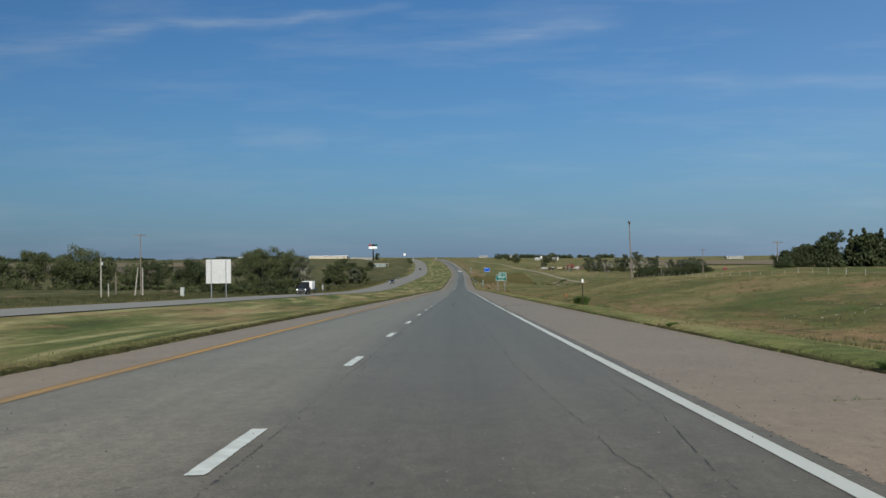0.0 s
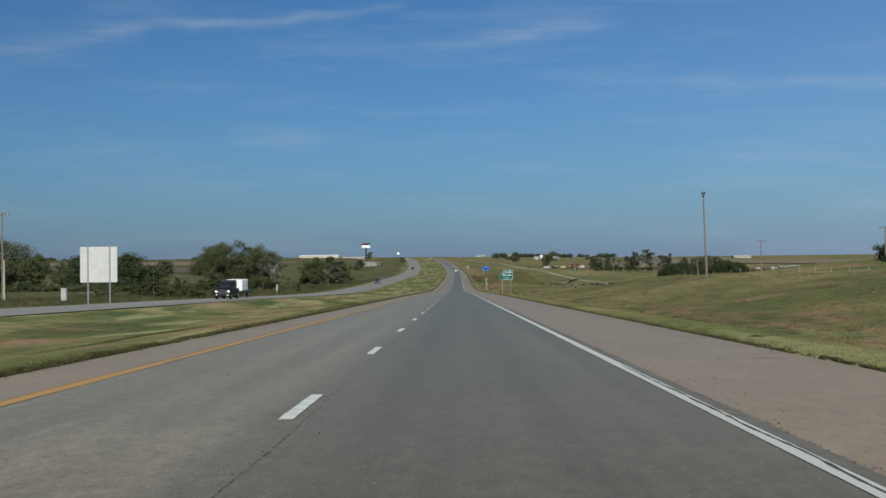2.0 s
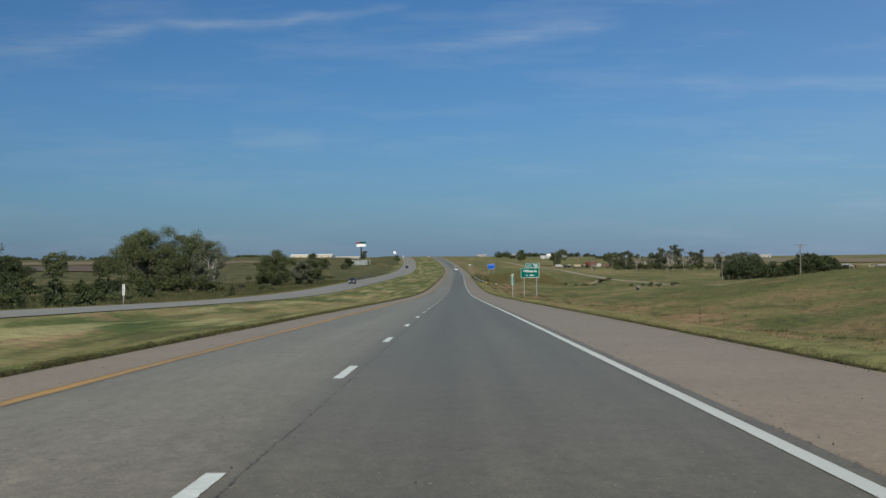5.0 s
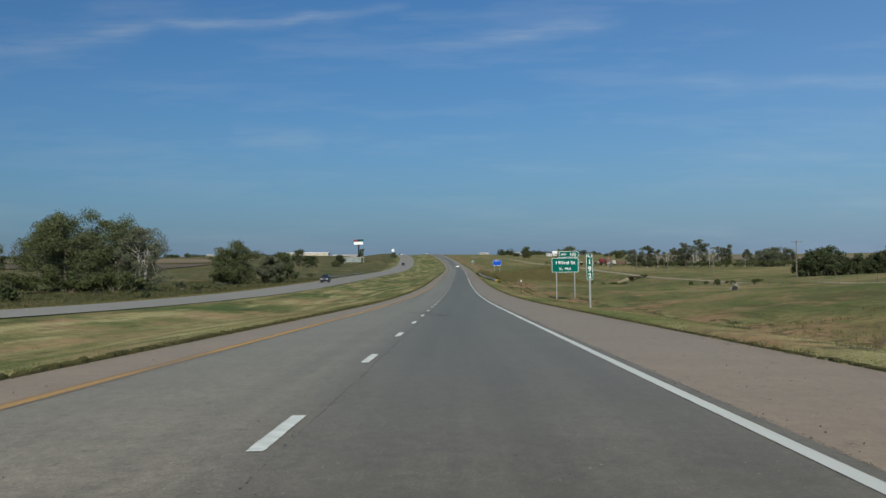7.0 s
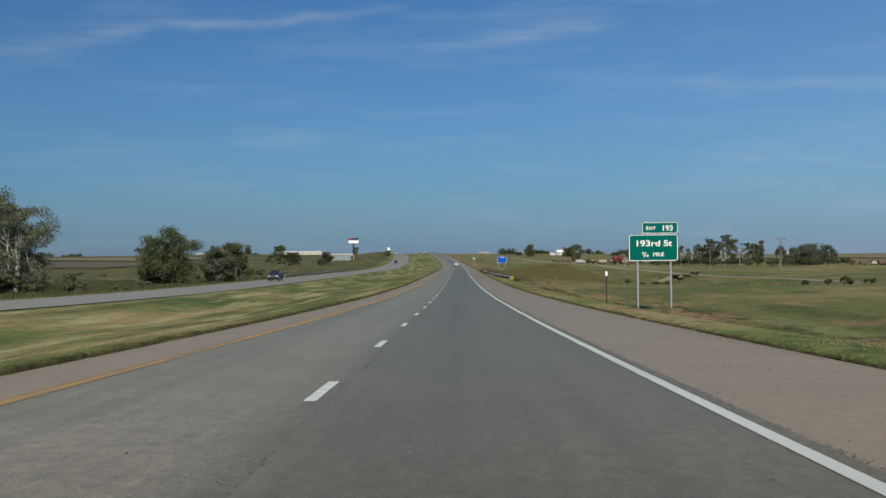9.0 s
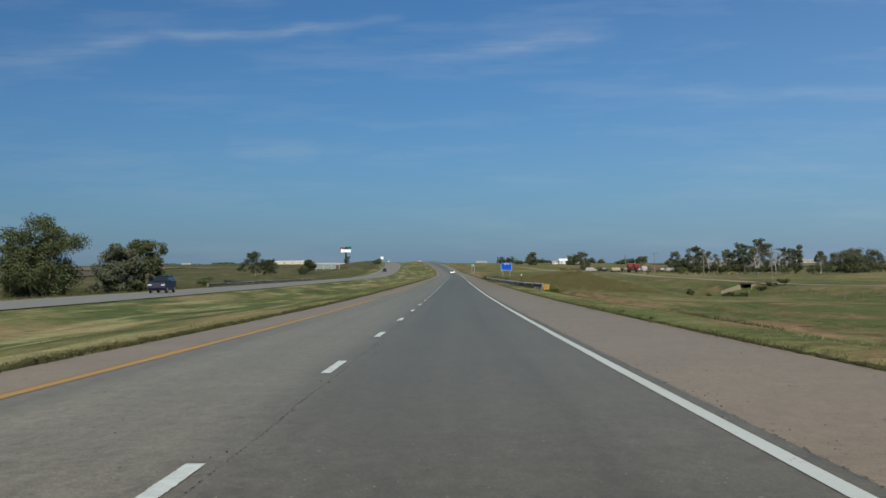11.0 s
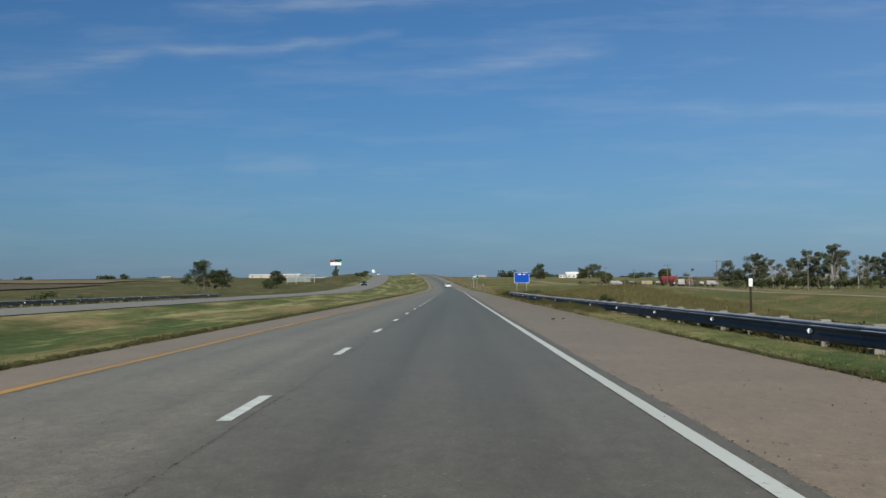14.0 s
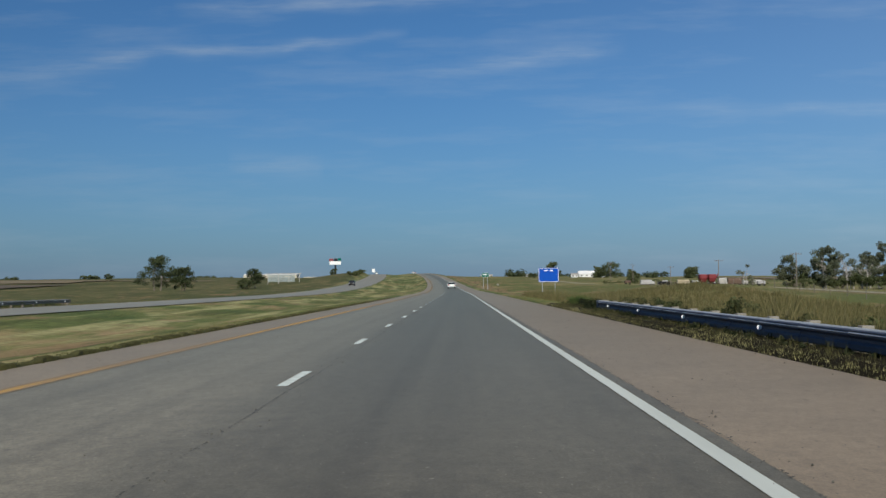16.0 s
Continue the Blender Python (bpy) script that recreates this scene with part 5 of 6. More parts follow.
def pylon_sign():
    x, y = -160.2, 1975.0
    t = thing("pylon_sign", x, y, on_ground(x, y), "tall roadside pylon sign with a white board and red lettering block", "sign")
    top = 29.0 - t.location.z
    tube("pole", BLACK, t, (0, 0, -1), (0, 0, top - 6), 1.3, 1.1, 12)
    boxes("board", SIGN_WHITE, t, (0, -1.2, top - 6.6, 15, 0.8, 4.4), bevel=0.1)
    for dx, w, m in ((-5.2, 5.6, CAR_RED), (0.6, 5.0, BLACK), (5.6, 4.4, GREEN)):
        boxes("letter_block", m, t, (dx, -1.2, top - 2.4 + 0.3 * dx / 6, w, 0.8, 3.6), bevel=0.4)


pylon_sign()


def lamp_mast():
    x, y = -89.0, 1698.0
    t = thing("mast_sign", x, y, on_ground(x, y), "tall pale mast with a white board at its top", "sign")
    top = 9.6 - t.location.z
    tube("pole", GALVANISED, t, (0, 0, -1), (0, 0, top - 2), 0.45, 0.30, 10)
    boxes("board", SIGN_WHITE, t, (0, -0.5, top - 1.6, 3.4, 0.5, 3.4), bevel=0.1)


lamp_mast()
tree(-132, 1700, 12.0, 8, 170, 1500, 0.5, low=0.1, stems=2)
for i in range(9):
    r = random.Random(800 + i)
    y = 1050 + 22 * i
    shrub(road_x(y) - 38 - 3 * r.random(), y, r.uniform(1.4, 2.6), r.uniform(3, 5), 800 + i, WEED if i % 2 else LEAF, 360, "dark scrub on a low road cutting", 0.3)


def gore_sign():
    """A small green sign at the start of the exit."""
    x, y = 6.4, 802.0
    t = thing("exit_arrow_sign", x, y, on_ground(x, y), "small green exit sign with white bars on a post", "road sign")
    low = -6.7 - t.location.z
    plate("panel", 1.75, 0.95, 0.10, 0.03, GREEN, t, 0, 0, low + 0.48, "green reflective panel")
    border("border", 1.70, 0.90, 0.09, 0.04, SIGN_WHITE, t, 0, -0.004, low + 0.48)
    boxes("word_bar", SIGN_WHITE, t, (-0.1, -0.008, low + 0.58, 1.0, 0.006, 0.22), bevel=0)
    boxes("post", GALVANISED, t, (-0.5, 0.08, (low + 0.4) / 2, 0.09, 0.09, low + 1.0), bevel=0.01)
    boxes("post", GALVANISED, t, (0.5, 0.08, (low + 0.4) / 2, 0.09, 0.09, low + 1.0), bevel=0.01)


gore_sign()


def valve_stand():
    x, y = 31.5, 365.0
    t = thing("valve_stand", x, y, on_ground(x, y), "small dark valve stand with pale crossed pipes in pasture", "valve")
    boxes("body", BLACK, t, (0, 0, 0.25, 0.6, 0.45, 0.5), bevel=0.05)
    tube("pipe", PALE_POST, t, (-0.5, -0.1, 0.1), (0.35, -0.1, 0.95), 0.03)
    tube("pipe", PALE_POST, t, (0.55, -0.15, 0.3), (-0.3, -0.15, 0.9), 0.03)
    tube("pipe", PALE_POST, t, (-0.2, -0.2, 0.55), (0.8, -0.2, 0.75), 0.025)


valve_stand()
for i, (x, y) in enumerate(((42.2, 440), (44.9, 440), (47.0, 440), (47.9, 434), (45.4, 421), (47.9, 418), (49.6, 421), (46.0, 436))):
    shrub(x, y, 0.85 + 0.16 * (i % 3), 0.8 + 0.25 * (i % 4), 830 + i, WEED, 600, "dark weedy bush along a pasture fence")


def board_frame():
    x, y = -75.0, 1010.0
    t = thing("billboard", x, y, on_ground(x, y), "white open billboard frame with grey slats", "billboard")
    boxes("top_beam", DIRTY_WHITE, t, (0, 0, 4.1, 15, 0.5, 0.35), bevel=0.05)
    for k in range(4):
        boxes("post", DIRTY_WHITE, t, (-6.8 + 4.5 * k, 0, 1.9, 0.30, 0.30, 4.2), bevel=0.03)
    for k in range(11):
        boxes("slat", PANEL_TEAL, t, (-1.0, 0.1, 0.8 + 0.28 * k, 11.6, 0.08, 0.22), bevel=0.01)


board_frame()


def cabinet():
    x, y = -59.0, 230.0
    t = thing("utility_cabinet", x, y, on_ground(x, y), "grey metal utility cabinet on the verge", "cabinet")
    boxes("body", PLASTIC_GREY, t, (0, 0, 0.85, 0.8, 0.6, 1.8), bevel=0.04)
    boxes("door", PLASTIC_GREY, t, (0, -0.31, 0.9, 0.66, 0.03, 1.5), bevel=0.01)
    boxes("lid", PLASTIC_GREY, t, (0, 0, 1.78, 0.9, 0.7, 0.08), bevel=0.02)


cabinet()


def culvert():
    x, y = 51.6, 567.0
    z = -12.75
    t = thing("culvert", x, y, z, "small concrete culvert with a slanting wing wall under a gravel road", "culvert", turn=-48)
    for side, reach in ((-1, 3.6), (1, 0.6)):
        bm = bmesh.new()
        v = [bm.verts.new(p) for p in ((side * 1.1, -0.9, -0.6), (side * (1.1 + reach), -1.6, -0.6), (side * (1.1 + reach), -1.6, 0.5), (side * 1.1, -0.9, 1.7))]
        f = bm.faces.new(v)
        up = bmesh.ops.extrude_face_region(bm, geom=[f])
        bmesh.ops.translate(bm, vec=(0, 0.25, 0), verts=[g for g in up["geom"] if isinstance(g, bmesh.types.BMVert)])
        bmesh.ops.recalc_face_normals(bm, faces=bm.faces)
        part("wing_wall", bm, CONCRETE, t)
        boxes("side_wall", CONCRETE, t, (side * 1.25, 2.2, 0.6, 0.3, 6.2, 2.4), bevel=0.03)
    boxes("deck", RUST, t, (0, 2.2, 1.85, 2.9, 6.4, 0.3), bevel=0.04)
    boxes("back_wall", CONCRETE, t, (0, 5.4, 0.6, 2.6, 0.3, 2.4), bevel=0.02)


culvert()


# ---- vehicles ----
def wheel(parent, x, y, r, w):
    bm = bmesh.new()
    add_tube(bm, (x - w / 2, y, r), (x + w / 2, y, r), r, r, 20)
    bmesh.ops.bevel(bm, geom=[e for e in bm.edges if len(e.link_faces) == 2 and any(len(f.verts) > 6 for f in e.link_faces)], offset=0.04, segments=2, affect="EDGES")
    ty = part("wheel", bm, TYRE, parent)
    bm = bmesh.new()
    add_tube(bm, (x - w / 2 - 0.01, y, r), (x + w / 2 + 0.01, y, r), r * 0.58, r * 0.58, 14)
    part("rim", bm, CHROME, ty)


def shell(name, mat, parent, profile, width, taper, bevel=0.06, label=""):
    """A body from its side outline (y, z), full width, drawn in towards the top by taper."""
    bm = bmesh.new()
    zs = [p[1] for p in profile]
    lo, hi = min(zs), max(zs)
    sides = []
    for s in (-1, 1):
        sides.append([bm.verts.new((s * width / 2 * (1 - taper * (z - lo) / (hi - lo)), y, z)) for y, z in profile])
    n = len(profile)
    bm.faces.new(sides[0])
    bm.faces.new(list(reversed(sides[1])))
    for i in range(n):
        bm.faces.new((sides[0][(i + 1) % n], sides[0][i], sides[1][i], sides[1][(i + 1) % n]))
    bmesh.ops.recalc_face_normals(bm, faces=bm.faces)
    bmesh.ops.bevel(bm, geom=bm.edges[:], offset=bevel, segments=2, affect="EDGES", profile=0.6)
    return part(name, bm, mat, parent, label)


def quad(name, mat, parent, pts):
    bm = bmesh.new()
    f = bm.faces.new([bm.verts.new(p) for p in pts])
    up = bmesh.ops.extrude_face_region(bm, geom=[f])
    bm.normal_update()
    bmesh.ops.translate(bm, vec=f.normal * 0.012, verts=[g for g in up["geom"] if isinstance(g, bmesh.types.BMVert)])
    bmesh.ops.recalc_face_normals(bm, faces=bm.faces)
    return part(name, bm, mat, parent)


def sedan(x, y, z, paint, label, turn=0.0, suv=False):
    """A car whose rear looks to -y."""
    t = thing("suv" if suv else "car", x, y, z, label, "car", turn=turn)
    h = 0.28 if suv else 0.0
    shell("body", paint, t, [(-2.3, 0.35), (-2.35, 0.75), (-2.25, 0.98 + h), (1.0, 0.98 + h), (2.2, 0.82 + h), (2.35, 0.55), (2.3, 0.32), (0, 0.25)], 1.80, 0.06)
    shell("cabin", GLASS, t, [(-2.15 if suv else -1.75, 0.96 + h), (-1.85 if suv else -1.2, 1.42 + h), (0.1, 1.44 + h), (1.0, 0.96 + h)], 1.66, 0.24, 0.05, "dark glazed cabin")
    shell("roof", paint, t, [(-1.9 if suv else -1.25, 1.41 + h), (-1.75 if suv else -1.1, 1.47 + h), (0.0, 1.48 + h), (0.15, 1.42 + h)], 1.34, 0.05, 0.02)
    for s in (-1, 1):
        for wy in (-1.4, 1.45):
            wheel(t, s * 0.80, wy, 0.33 + h * 0.15, 0.22)
        boxes("tail_lamp", TAIL, t, (s * 0.70, -2.31, 0.80 + h * 0.6, 0.34, 0.08, 0.16), bevel=0.02)
        boxes("headlight", LAMP, t, (s * 0.66, 2.28, 0.68 + h * 0.6, 0.40, 0.10, 0.14), bevel=0.02)
        boxes("mirror", paint, t, (s * 0.98, 0.65, 1.02 + h, 0.18, 0.12, 0.14), bevel=0.03)
    boxes("bumper", paint, t, (0, -2.36, 0.48, 1.70, 0.14, 0.26), bevel=0.04)
    boxes("plate", SIGN_WHITE, t, (0, -2.44, 0.72 if not suv else 0.9, 0.36, 0.02, 0.16), bevel=0.004)
    return t


sedan(road_x(800) + 0.3, 800, road_z(800), CAR_WHITE, "white sedan with dark windows driving ahead on the road")
sedan(road_x(893) - 30.2, 893, road_z(893) - OPP_DROP, CAR_BLACK, "black sport utility vehicle on the far carriageway", 180, True)
sedan(road_x(1330) - 30.2, 1330, road_z(1330) - OPP_DROP, CAR_WHITE, "white van on the far carriageway", 180, True)
sedan(road_x(1385) - 30.0, 1385, road_z(1385) - OPP_DROP, CAR_BLACK, "dark car far along the opposite carriageway", 180)
sedan(road_x(1385) + 0.2, 1385, road_z(1385), CAR_WHITE, "white car far ahead on the crest")
sedan(road_x(1340) - 3.2, 1340, road_z(1340), CAR_WHITE, "white car far ahead below the crest")
sedan(road_x(484) - 30.2, 484, road_z(484) - OPP_DROP, CAR_BLUE, "dark blue hatchback on the far carriageway", 180, True)


def pickup_with_trailer(x, y, z):
    """A heavy pickup that comes the other way: its front looks to -y after the half turn."""
    t = thing("pickup_truck", x, y, z, "dark heavy pickup truck with chrome grille", "truck", turn=180)
    t.scale = (1.0, 1.0, 1.12)
    shell("body", CAR_BLACK, t, [(-3.2, 0.65), (-3.2, 1.25), (-1.0, 1.28), (1.4, 1.28), (2.85, 1.22), (2.95, 0.8), (2.9, 0.5), (0, 0.5)], 2.0, 0.05, 0.07)
    shell("cabin", CAR_BLACK, t, [(-0.95, 1.26), (-0.85, 1.86), (0.75, 1.88), (1.5, 1.26)], 1.80, 0.20, 0.05, "black crew cab")
    quad("windscreen", GLASS, t, [(-0.74, 1.46, 1.36), (0.74, 1.46, 1.36), (0.62, 0.86, 1.84), (-0.62, 0.86, 1.84)])
    shell("roof", CAR_BLACK, t, [(-0.95, 1.84), (-0.85, 1.93), (0.6, 1.95), (0.85, 1.86)], 1.55, 0.05, 0.03)
    boxes("grille", CHROME, t, (0, 2.93, 0.98, 1.1, 0.08, 0.42), bevel=0.03, label="chrome grille")
    boxes("grille_mesh", BLACK, t, (0, 2.965, 1.05, 0.90, 0.03, 0.20), (0, 2.965, 0.86, 0.90, 0.03, 0.10), bevel=0.01)
    boxes("bumper", BLACK, t, (0, 2.98, 0.62, 2.0, 0.20, 0.26), bevel=0.05)
    boxes("rack", BLACK, t, (0, -1.30, 1.72, 1.9, 0.60, 0.95), (0, -1.05, 2.22, 2.0, 0.12, 0.08), bevel=0.03)
    for s in (-1, 1):
        boxes("headlight", HEADLIGHT, t, (s * 0.80, 2.93, 1.02, 0.24, 0.10, 0.16), bevel=0.03)
        boxes("fog_lamp", HEADLIGHT, t, (s * 0.72, 3.07, 0.62, 0.12, 0.04, 0.08), bevel=0.02)
        boxes("mirror", BLACK, t, (s * 1.18, 1.15, 1.38, 0.26, 0.14, 0.34), bevel=0.04)
        for wy in (-2.1, 1.95):
            wheel(t, s * 0.88, wy, 0.42, 0.28)
    tr = thing("flatbed_trailer", x, y + 7.7, z, "dark flatbed trailer hitched behind a pickup truck", "trailer", turn=180)
    boxes("deck", BLACK, tr, (0, 0, 0.92, 2.4, 7.6, 0.16), bevel=0.03)
    boxes("side_rail", BLACK, tr, (-1.22, 0, 0.86, 0.06, 7.6, 0.24), (1.22, 0, 0.86, 0.06, 7.6, 0.24), bevel=0.01)
    boxes("drawbar", BLACK, tr, (0, 4.2, 0.72, 0.2, 1.4, 0.16), bevel=0.02)
    for s in (-1, 1):
        for wy in (-1.9, -1.0):
            wheel(tr, s * 0.95, wy, 0.38, 0.24)
        boxes("tail_lamp", TAIL, tr, (s * 1.0, -3.82, 0.85, 0.2, 0.05, 0.12), bevel=0.01)
    ld = thing("wrapped_load", x, y + 6.7, z + 1.0, "tall white wrapped crate strapped on a flatbed trailer", "crate", turn=180)
    boxes("crate", WRAP, ld, (0, 0.9, 0.76, 2.1, 1.9, 1.52), bevel=0.05)
    boxes("crate", WRAP, ld, (0, -1.1, 0.74, 2.1, 1.9, 1.46), bevel=0.05)
    for wy in (0.5, 1.3, -0.7, -1.5):
        boxes("strap", PLASTIC_GREY, ld, (0, wy, 0.765, 2.14, 0.06, 1.56), bevel=0.01)


pickup_with_trailer(road_x(211) - 30.2, 211.3, road_z(215) - OPP_DROP)


def grain_cart(x, y):
    t = thing("grain_cart", x, y, on_ground(x, y), "red double hopper grain cart parked in a farm yard", "farm machine")
    t.scale = (1.15, 1.15, 1.15)
    for s in (-1.45, 1.45):
        bm = bmesh.new()
        rings = ((0.9, 0.45), (1.7, 1.05), (2.8, 1.42), (3.8, 1.44), (4.0, 1.30))
        rows = []
        for z, rad in rings:
            ring = [(math.cos(a * math.pi / 8), math.sin(a * math.pi / 8)) for a in range(16)]
            rows.append([bm.verts.new((s + rad * math.copysign(abs(c) ** 0.4, c) * 0.98, rad * math.copysign(abs(d) ** 0.4, d) * 1.15, z)) for c, d in ring])
        for p, q in zip(rows, rows[1:]):
            for a in range(16):
                bm.faces.new((p[a], p[(a + 1) % 16], q[(a + 1) % 16], q[a]))
        bm.faces.new(list(reversed(rows[0])))
        bm.faces.new(rows[-1])
        part("hopper", bm, CAR_RED, t)
    boxes("frame", BLACK, t, (0, 0, 1.0, 5.0, 0.5, 0.25), (2.9, -0.3, 0.9, 2.6, 0.2, 0.2), bevel=0.03)
    for s in (-1.5, 1.5):
        wheel(t, s, 1.3, 0.7, 0.5)
        wheel(t, s, -1.3, 0.7, 0.5)
    tube("auger", CAR_RED, t, (2.0, -0.8, 1.5), (3.6, -1.0, 4.4), 0.2, 0.16)


grain_cart(93.6, 953)


def yard_tank(x, y, mat, w, h, label, name="farm_trailer"):
    t = thing(name, x, y, on_ground(x, y), label, "trailer")
    shell("body", mat, t, [(-1.2, 0.9), (-1.2, h * 0.8), (-0.6, h), (0.6, h), (1.2, h * 0.8), (1.2, 0.9)], w, 0.10, 0.1)
    for s in (-1, 1):
        wheel(t, s * w * 0.3, -1.0, 0.5, 0.3)
        wheel(t, s * w * 0.3, 1.0, 0.5, 0.3)


yard_tank(71, 955, ROOF_GREY, 4.5, 2.6, "grey farm trailer parked in a yard")
yard_tank(77, 950, CAR_BLACK, 5, 2.0, "dark farm implement parked in a yard")
yard_tank(84.5, 953, WALL_TAN, 4.8, 2.5, "pale tan grain trailer parked in a yard")
yard_tank(100.5, 958, DIRTY_WHITE, 3.2, 3.2, "dirty white box trailer parked in a yard")
yard_tank(105.5, 960, RUST, 5.5, 3.0, "dark brown box trailer parked in a yard")
for i, (x, y, m, w, h, what) in enumerate(((222, 930, CAR_RED, 3.5, 2.8, "red"), (228, 926, RUST, 4, 2.4, "rusty brown"), (233, 924, DIRTY_WHITE, 3, 2.2, "dirty white"), (239, 928, RUST, 4, 3.0, "grey"), (245, 924, DIRTY_WHITE, 3.5, 2.2, "dirty white"), (258, 936, RUST, 4, 2.4, "rusty brown"))):
    yard_tank(x, y, m, w, h, what + " farm trailer parked beside a field")
yard_tank(115, 964, DIRTY_WHITE, 4, 2.6, "dirty white box trailer among trees")
for i in range(16):
    r = random.Random(930 + i)
    yard_tank(237 + 2.7 * i + r.uniform(-1, 1), 932 + r.uniform(-6, 8), (RUST, FENCE_WOOD, RUST, ROOF_GREY, WALL_TAN)[i % 5], r.uniform(1.8, 3.4), r.uniform(2.0, 3.4), "rusty worn implement in a scrap row", "farm_implement")
yard_tank(290, 940, DIRTY_WHITE, 6, 2.6, "white box trailer beside a dark shed")

for i in range(12):
    r = random.Random(670 + i)
    yard_tank(66 + 4.6 * i + r.uniform(-1, 1), 962 + r.uniform(-4, 10), (RUST, CAR_BLACK, DIRTY_WHITE, ROOF_GREY)[i % 4], r.uniform(1.8, 3.2), r.uniform(1.5, 2.3), "small worn farm implement parked in a yard", "farm_implement")
for i in range(22):
    r = random.Random(640 + i)
    shrub(58 + 3.0 * i, 972 + r.uniform(-6, 12), r.uniform(1.2, 2.6), r.uniform(4, 7), 640 + i, WEED, 320, "dark scrub behind a farm yard")

# ---- road surface marks ----


def ribbon(name, pts, width, mat, label, jitter=0.0, seed=1, gap=0.0, crumble=0.16):
    """A thin crack or mark laid on the paving along (u, y) points."""
    r = random.Random(seed)
    bm = bmesh.new()
    rows = []
    for (u0, y0), (u1, y1) in zip(pts, pts[1:]):
        n = max(2, int(math.hypot(u1 - u0, y1 - y0) / 0.14))
        for i in range(n):
            f = i / n
            y = y0 + (y1 - y0) * f
            rows.append((u0 + (u1 - u0) * f + r.gauss(0, jitter) + 0.03 * noise.noise((y * 0.8, seed, 1)), y))
    prev = None
    for k, (u, y) in enumerate(rows):
        w = width * r.uniform(0.3, 1.7)
        if noise.noise((y * 0.25, seed * 3.1, 0)) < gap - 0.5 or r.random() < crumble:
            prev = None
            continue
        a = bm.verts.new((road_x(y) + u - w / 2, y, road_z(y) + 0.008))
        b = bm.verts.new((road_x(y) + u + w / 2, y + w * 0.5, road_z(y) + 0.008))
        if prev:
            bm.faces.new((prev[0], prev[1], b, a))
        prev = (a, b)
    ob = part(name, bm, mat)
    return tagged(ob, label, "road mark", kind="structure")


def grit_line(name, at, y0, y1, each, spread, size, label, seed):
    """A crumbled joint: dark specks of uneven size strung along the road."""
    r = np.random.default_rng(seed)
    n = int((y1 - y0) * each)
    y = r.uniform(y0, y1, n)
    thick = np.array([0.55 + 0.9 * noise.noise((v * 0.13, seed, 0)) for v in y])
    keep = r.random(n) < np.clip(thick, 0.08, 1.0)
    vs = []
    for v in y[keep]:
        u = at + 0.035 * noise.noise((v * 0.35, seed, 4)) + r.normal(0, spread)
        k = size * (0.35 + 1.3 * r.random() ** 2)
        cx, z = road_x(v) + u, road_z(v) + 0.006
        vs += [(cx - k * r.uniform(0.4, 1), v - k * r.uniform(0.5, 2.5), z), (cx + k * r.uniform(0.4, 1), v - k * r.uniform(-0.5, 2), z),
               (cx + k * r.uniform(0.2, 1), v + k * r.uniform(0.5, 3.5), z), (cx - k * r.uniform(0.2, 1), v + k * r.uniform(0.5, 2.5), z)]
    me = bpy.data.meshes.new(name)
    me.from_pydata(vs, [], [(q, q + 1, q + 2, q + 3) for q in range(0, len(vs), 4)])
    me.materials.append(TAR)
    tagged(new(name, me), label, "road mark", kind="structure")


grit_line("joint_crack", DASH_AT + 0.17, -5, 600, 60, 0.006, 0.0065, "fine crumbled dark crack along the lane joint", 3)
grit_line("joint_crack", WHITE_AT + 0.215, -5, 600, 60, 0.008, 0.0075, "fine crumbled dark joint beside the shoulder", 4)
grit_line("worn_pits", 3.5, -5, 600, 26, 0.50, 0.0075, "scattered dark pits in the worn shoulder", 5)
grit_line("worn_pits", 0.4, -5, 600, 5, 1.1, 0.007, "scattered dark pits in the driving lane", 6)
grit_line("worn_pits", -2.9, -5, 600, 4, 0.9, 0.008, "scattered dark pits in the passing lane", 7)
ribbon("crack", [(1.3, -4), (1.11, 5.7), (0.82, 14.3), (0.75, 34)], 0.0045, TAR, "long dark crack in the driving lane", 0.006, 5, -0.3, 0.05)
ribbon("crack", [(WHITE_AT + 0.03, 44), (WHITE_AT + 0.025, 82)], 0.022, TAR, "long crack through the white edge line", 0.002, 6, -0.6, 0.0)
ribbon("crack", [(5.15, 66.4), (4.34, 64.5), (3.9, 62.2), (3.97, 61.8), (2.9, 59.4), (2.45, 58.3)], 0.04, TAR, "dark tar seam across the shoulder", 0.012, 7, -0.4, 0.02)
ribbon("crack", [(1.5, 1), (1.53, 6), (1.73, 8.6), (1.78, 12)], 0.006, TAR, "short dark crack in the driving lane", 0.003, 18)
def smear(pts, spread, count, size, seed, label, mat=None):
    """A soft rubber mark: fine specks of tyre black, thickest along a curve."""
    r = random.Random(seed)
    vs = []
    for _ in range(count):
        f = r.uniform(0, len(pts) - 1.001)
        (u0, y0), (u1, y1) = pts[int(f)], pts[int(f) + 1]
        k = f - int(f)
        u, y = u0 + (u1 - u0) * k + r.gauss(0, spread), y0 + (y1 - y0) * k + r.gauss(0, spread * 1.6)
        d = size * r.uniform(0.5, 1.6)
        x, z = road_x(y) + u, road_z(y) + 0.006
        vs += [(x - d, y - d, z), (x + d * 1.4, y - d * r.uniform(0.4, 1.5), z), (x + d, y + d * 1.6, z), (x - d * 1.3, y + d, z)]
    me = bpy.data.meshes.new("skid_mark")
    me.from_pydata(vs, [], [(q, q + 1, q + 2, q + 3) for q in range(0, len(vs), 4)])
    me.materials.append(mat or TAR)
    tagged(new("skid_mark", me), label, "road mark", kind="structure")


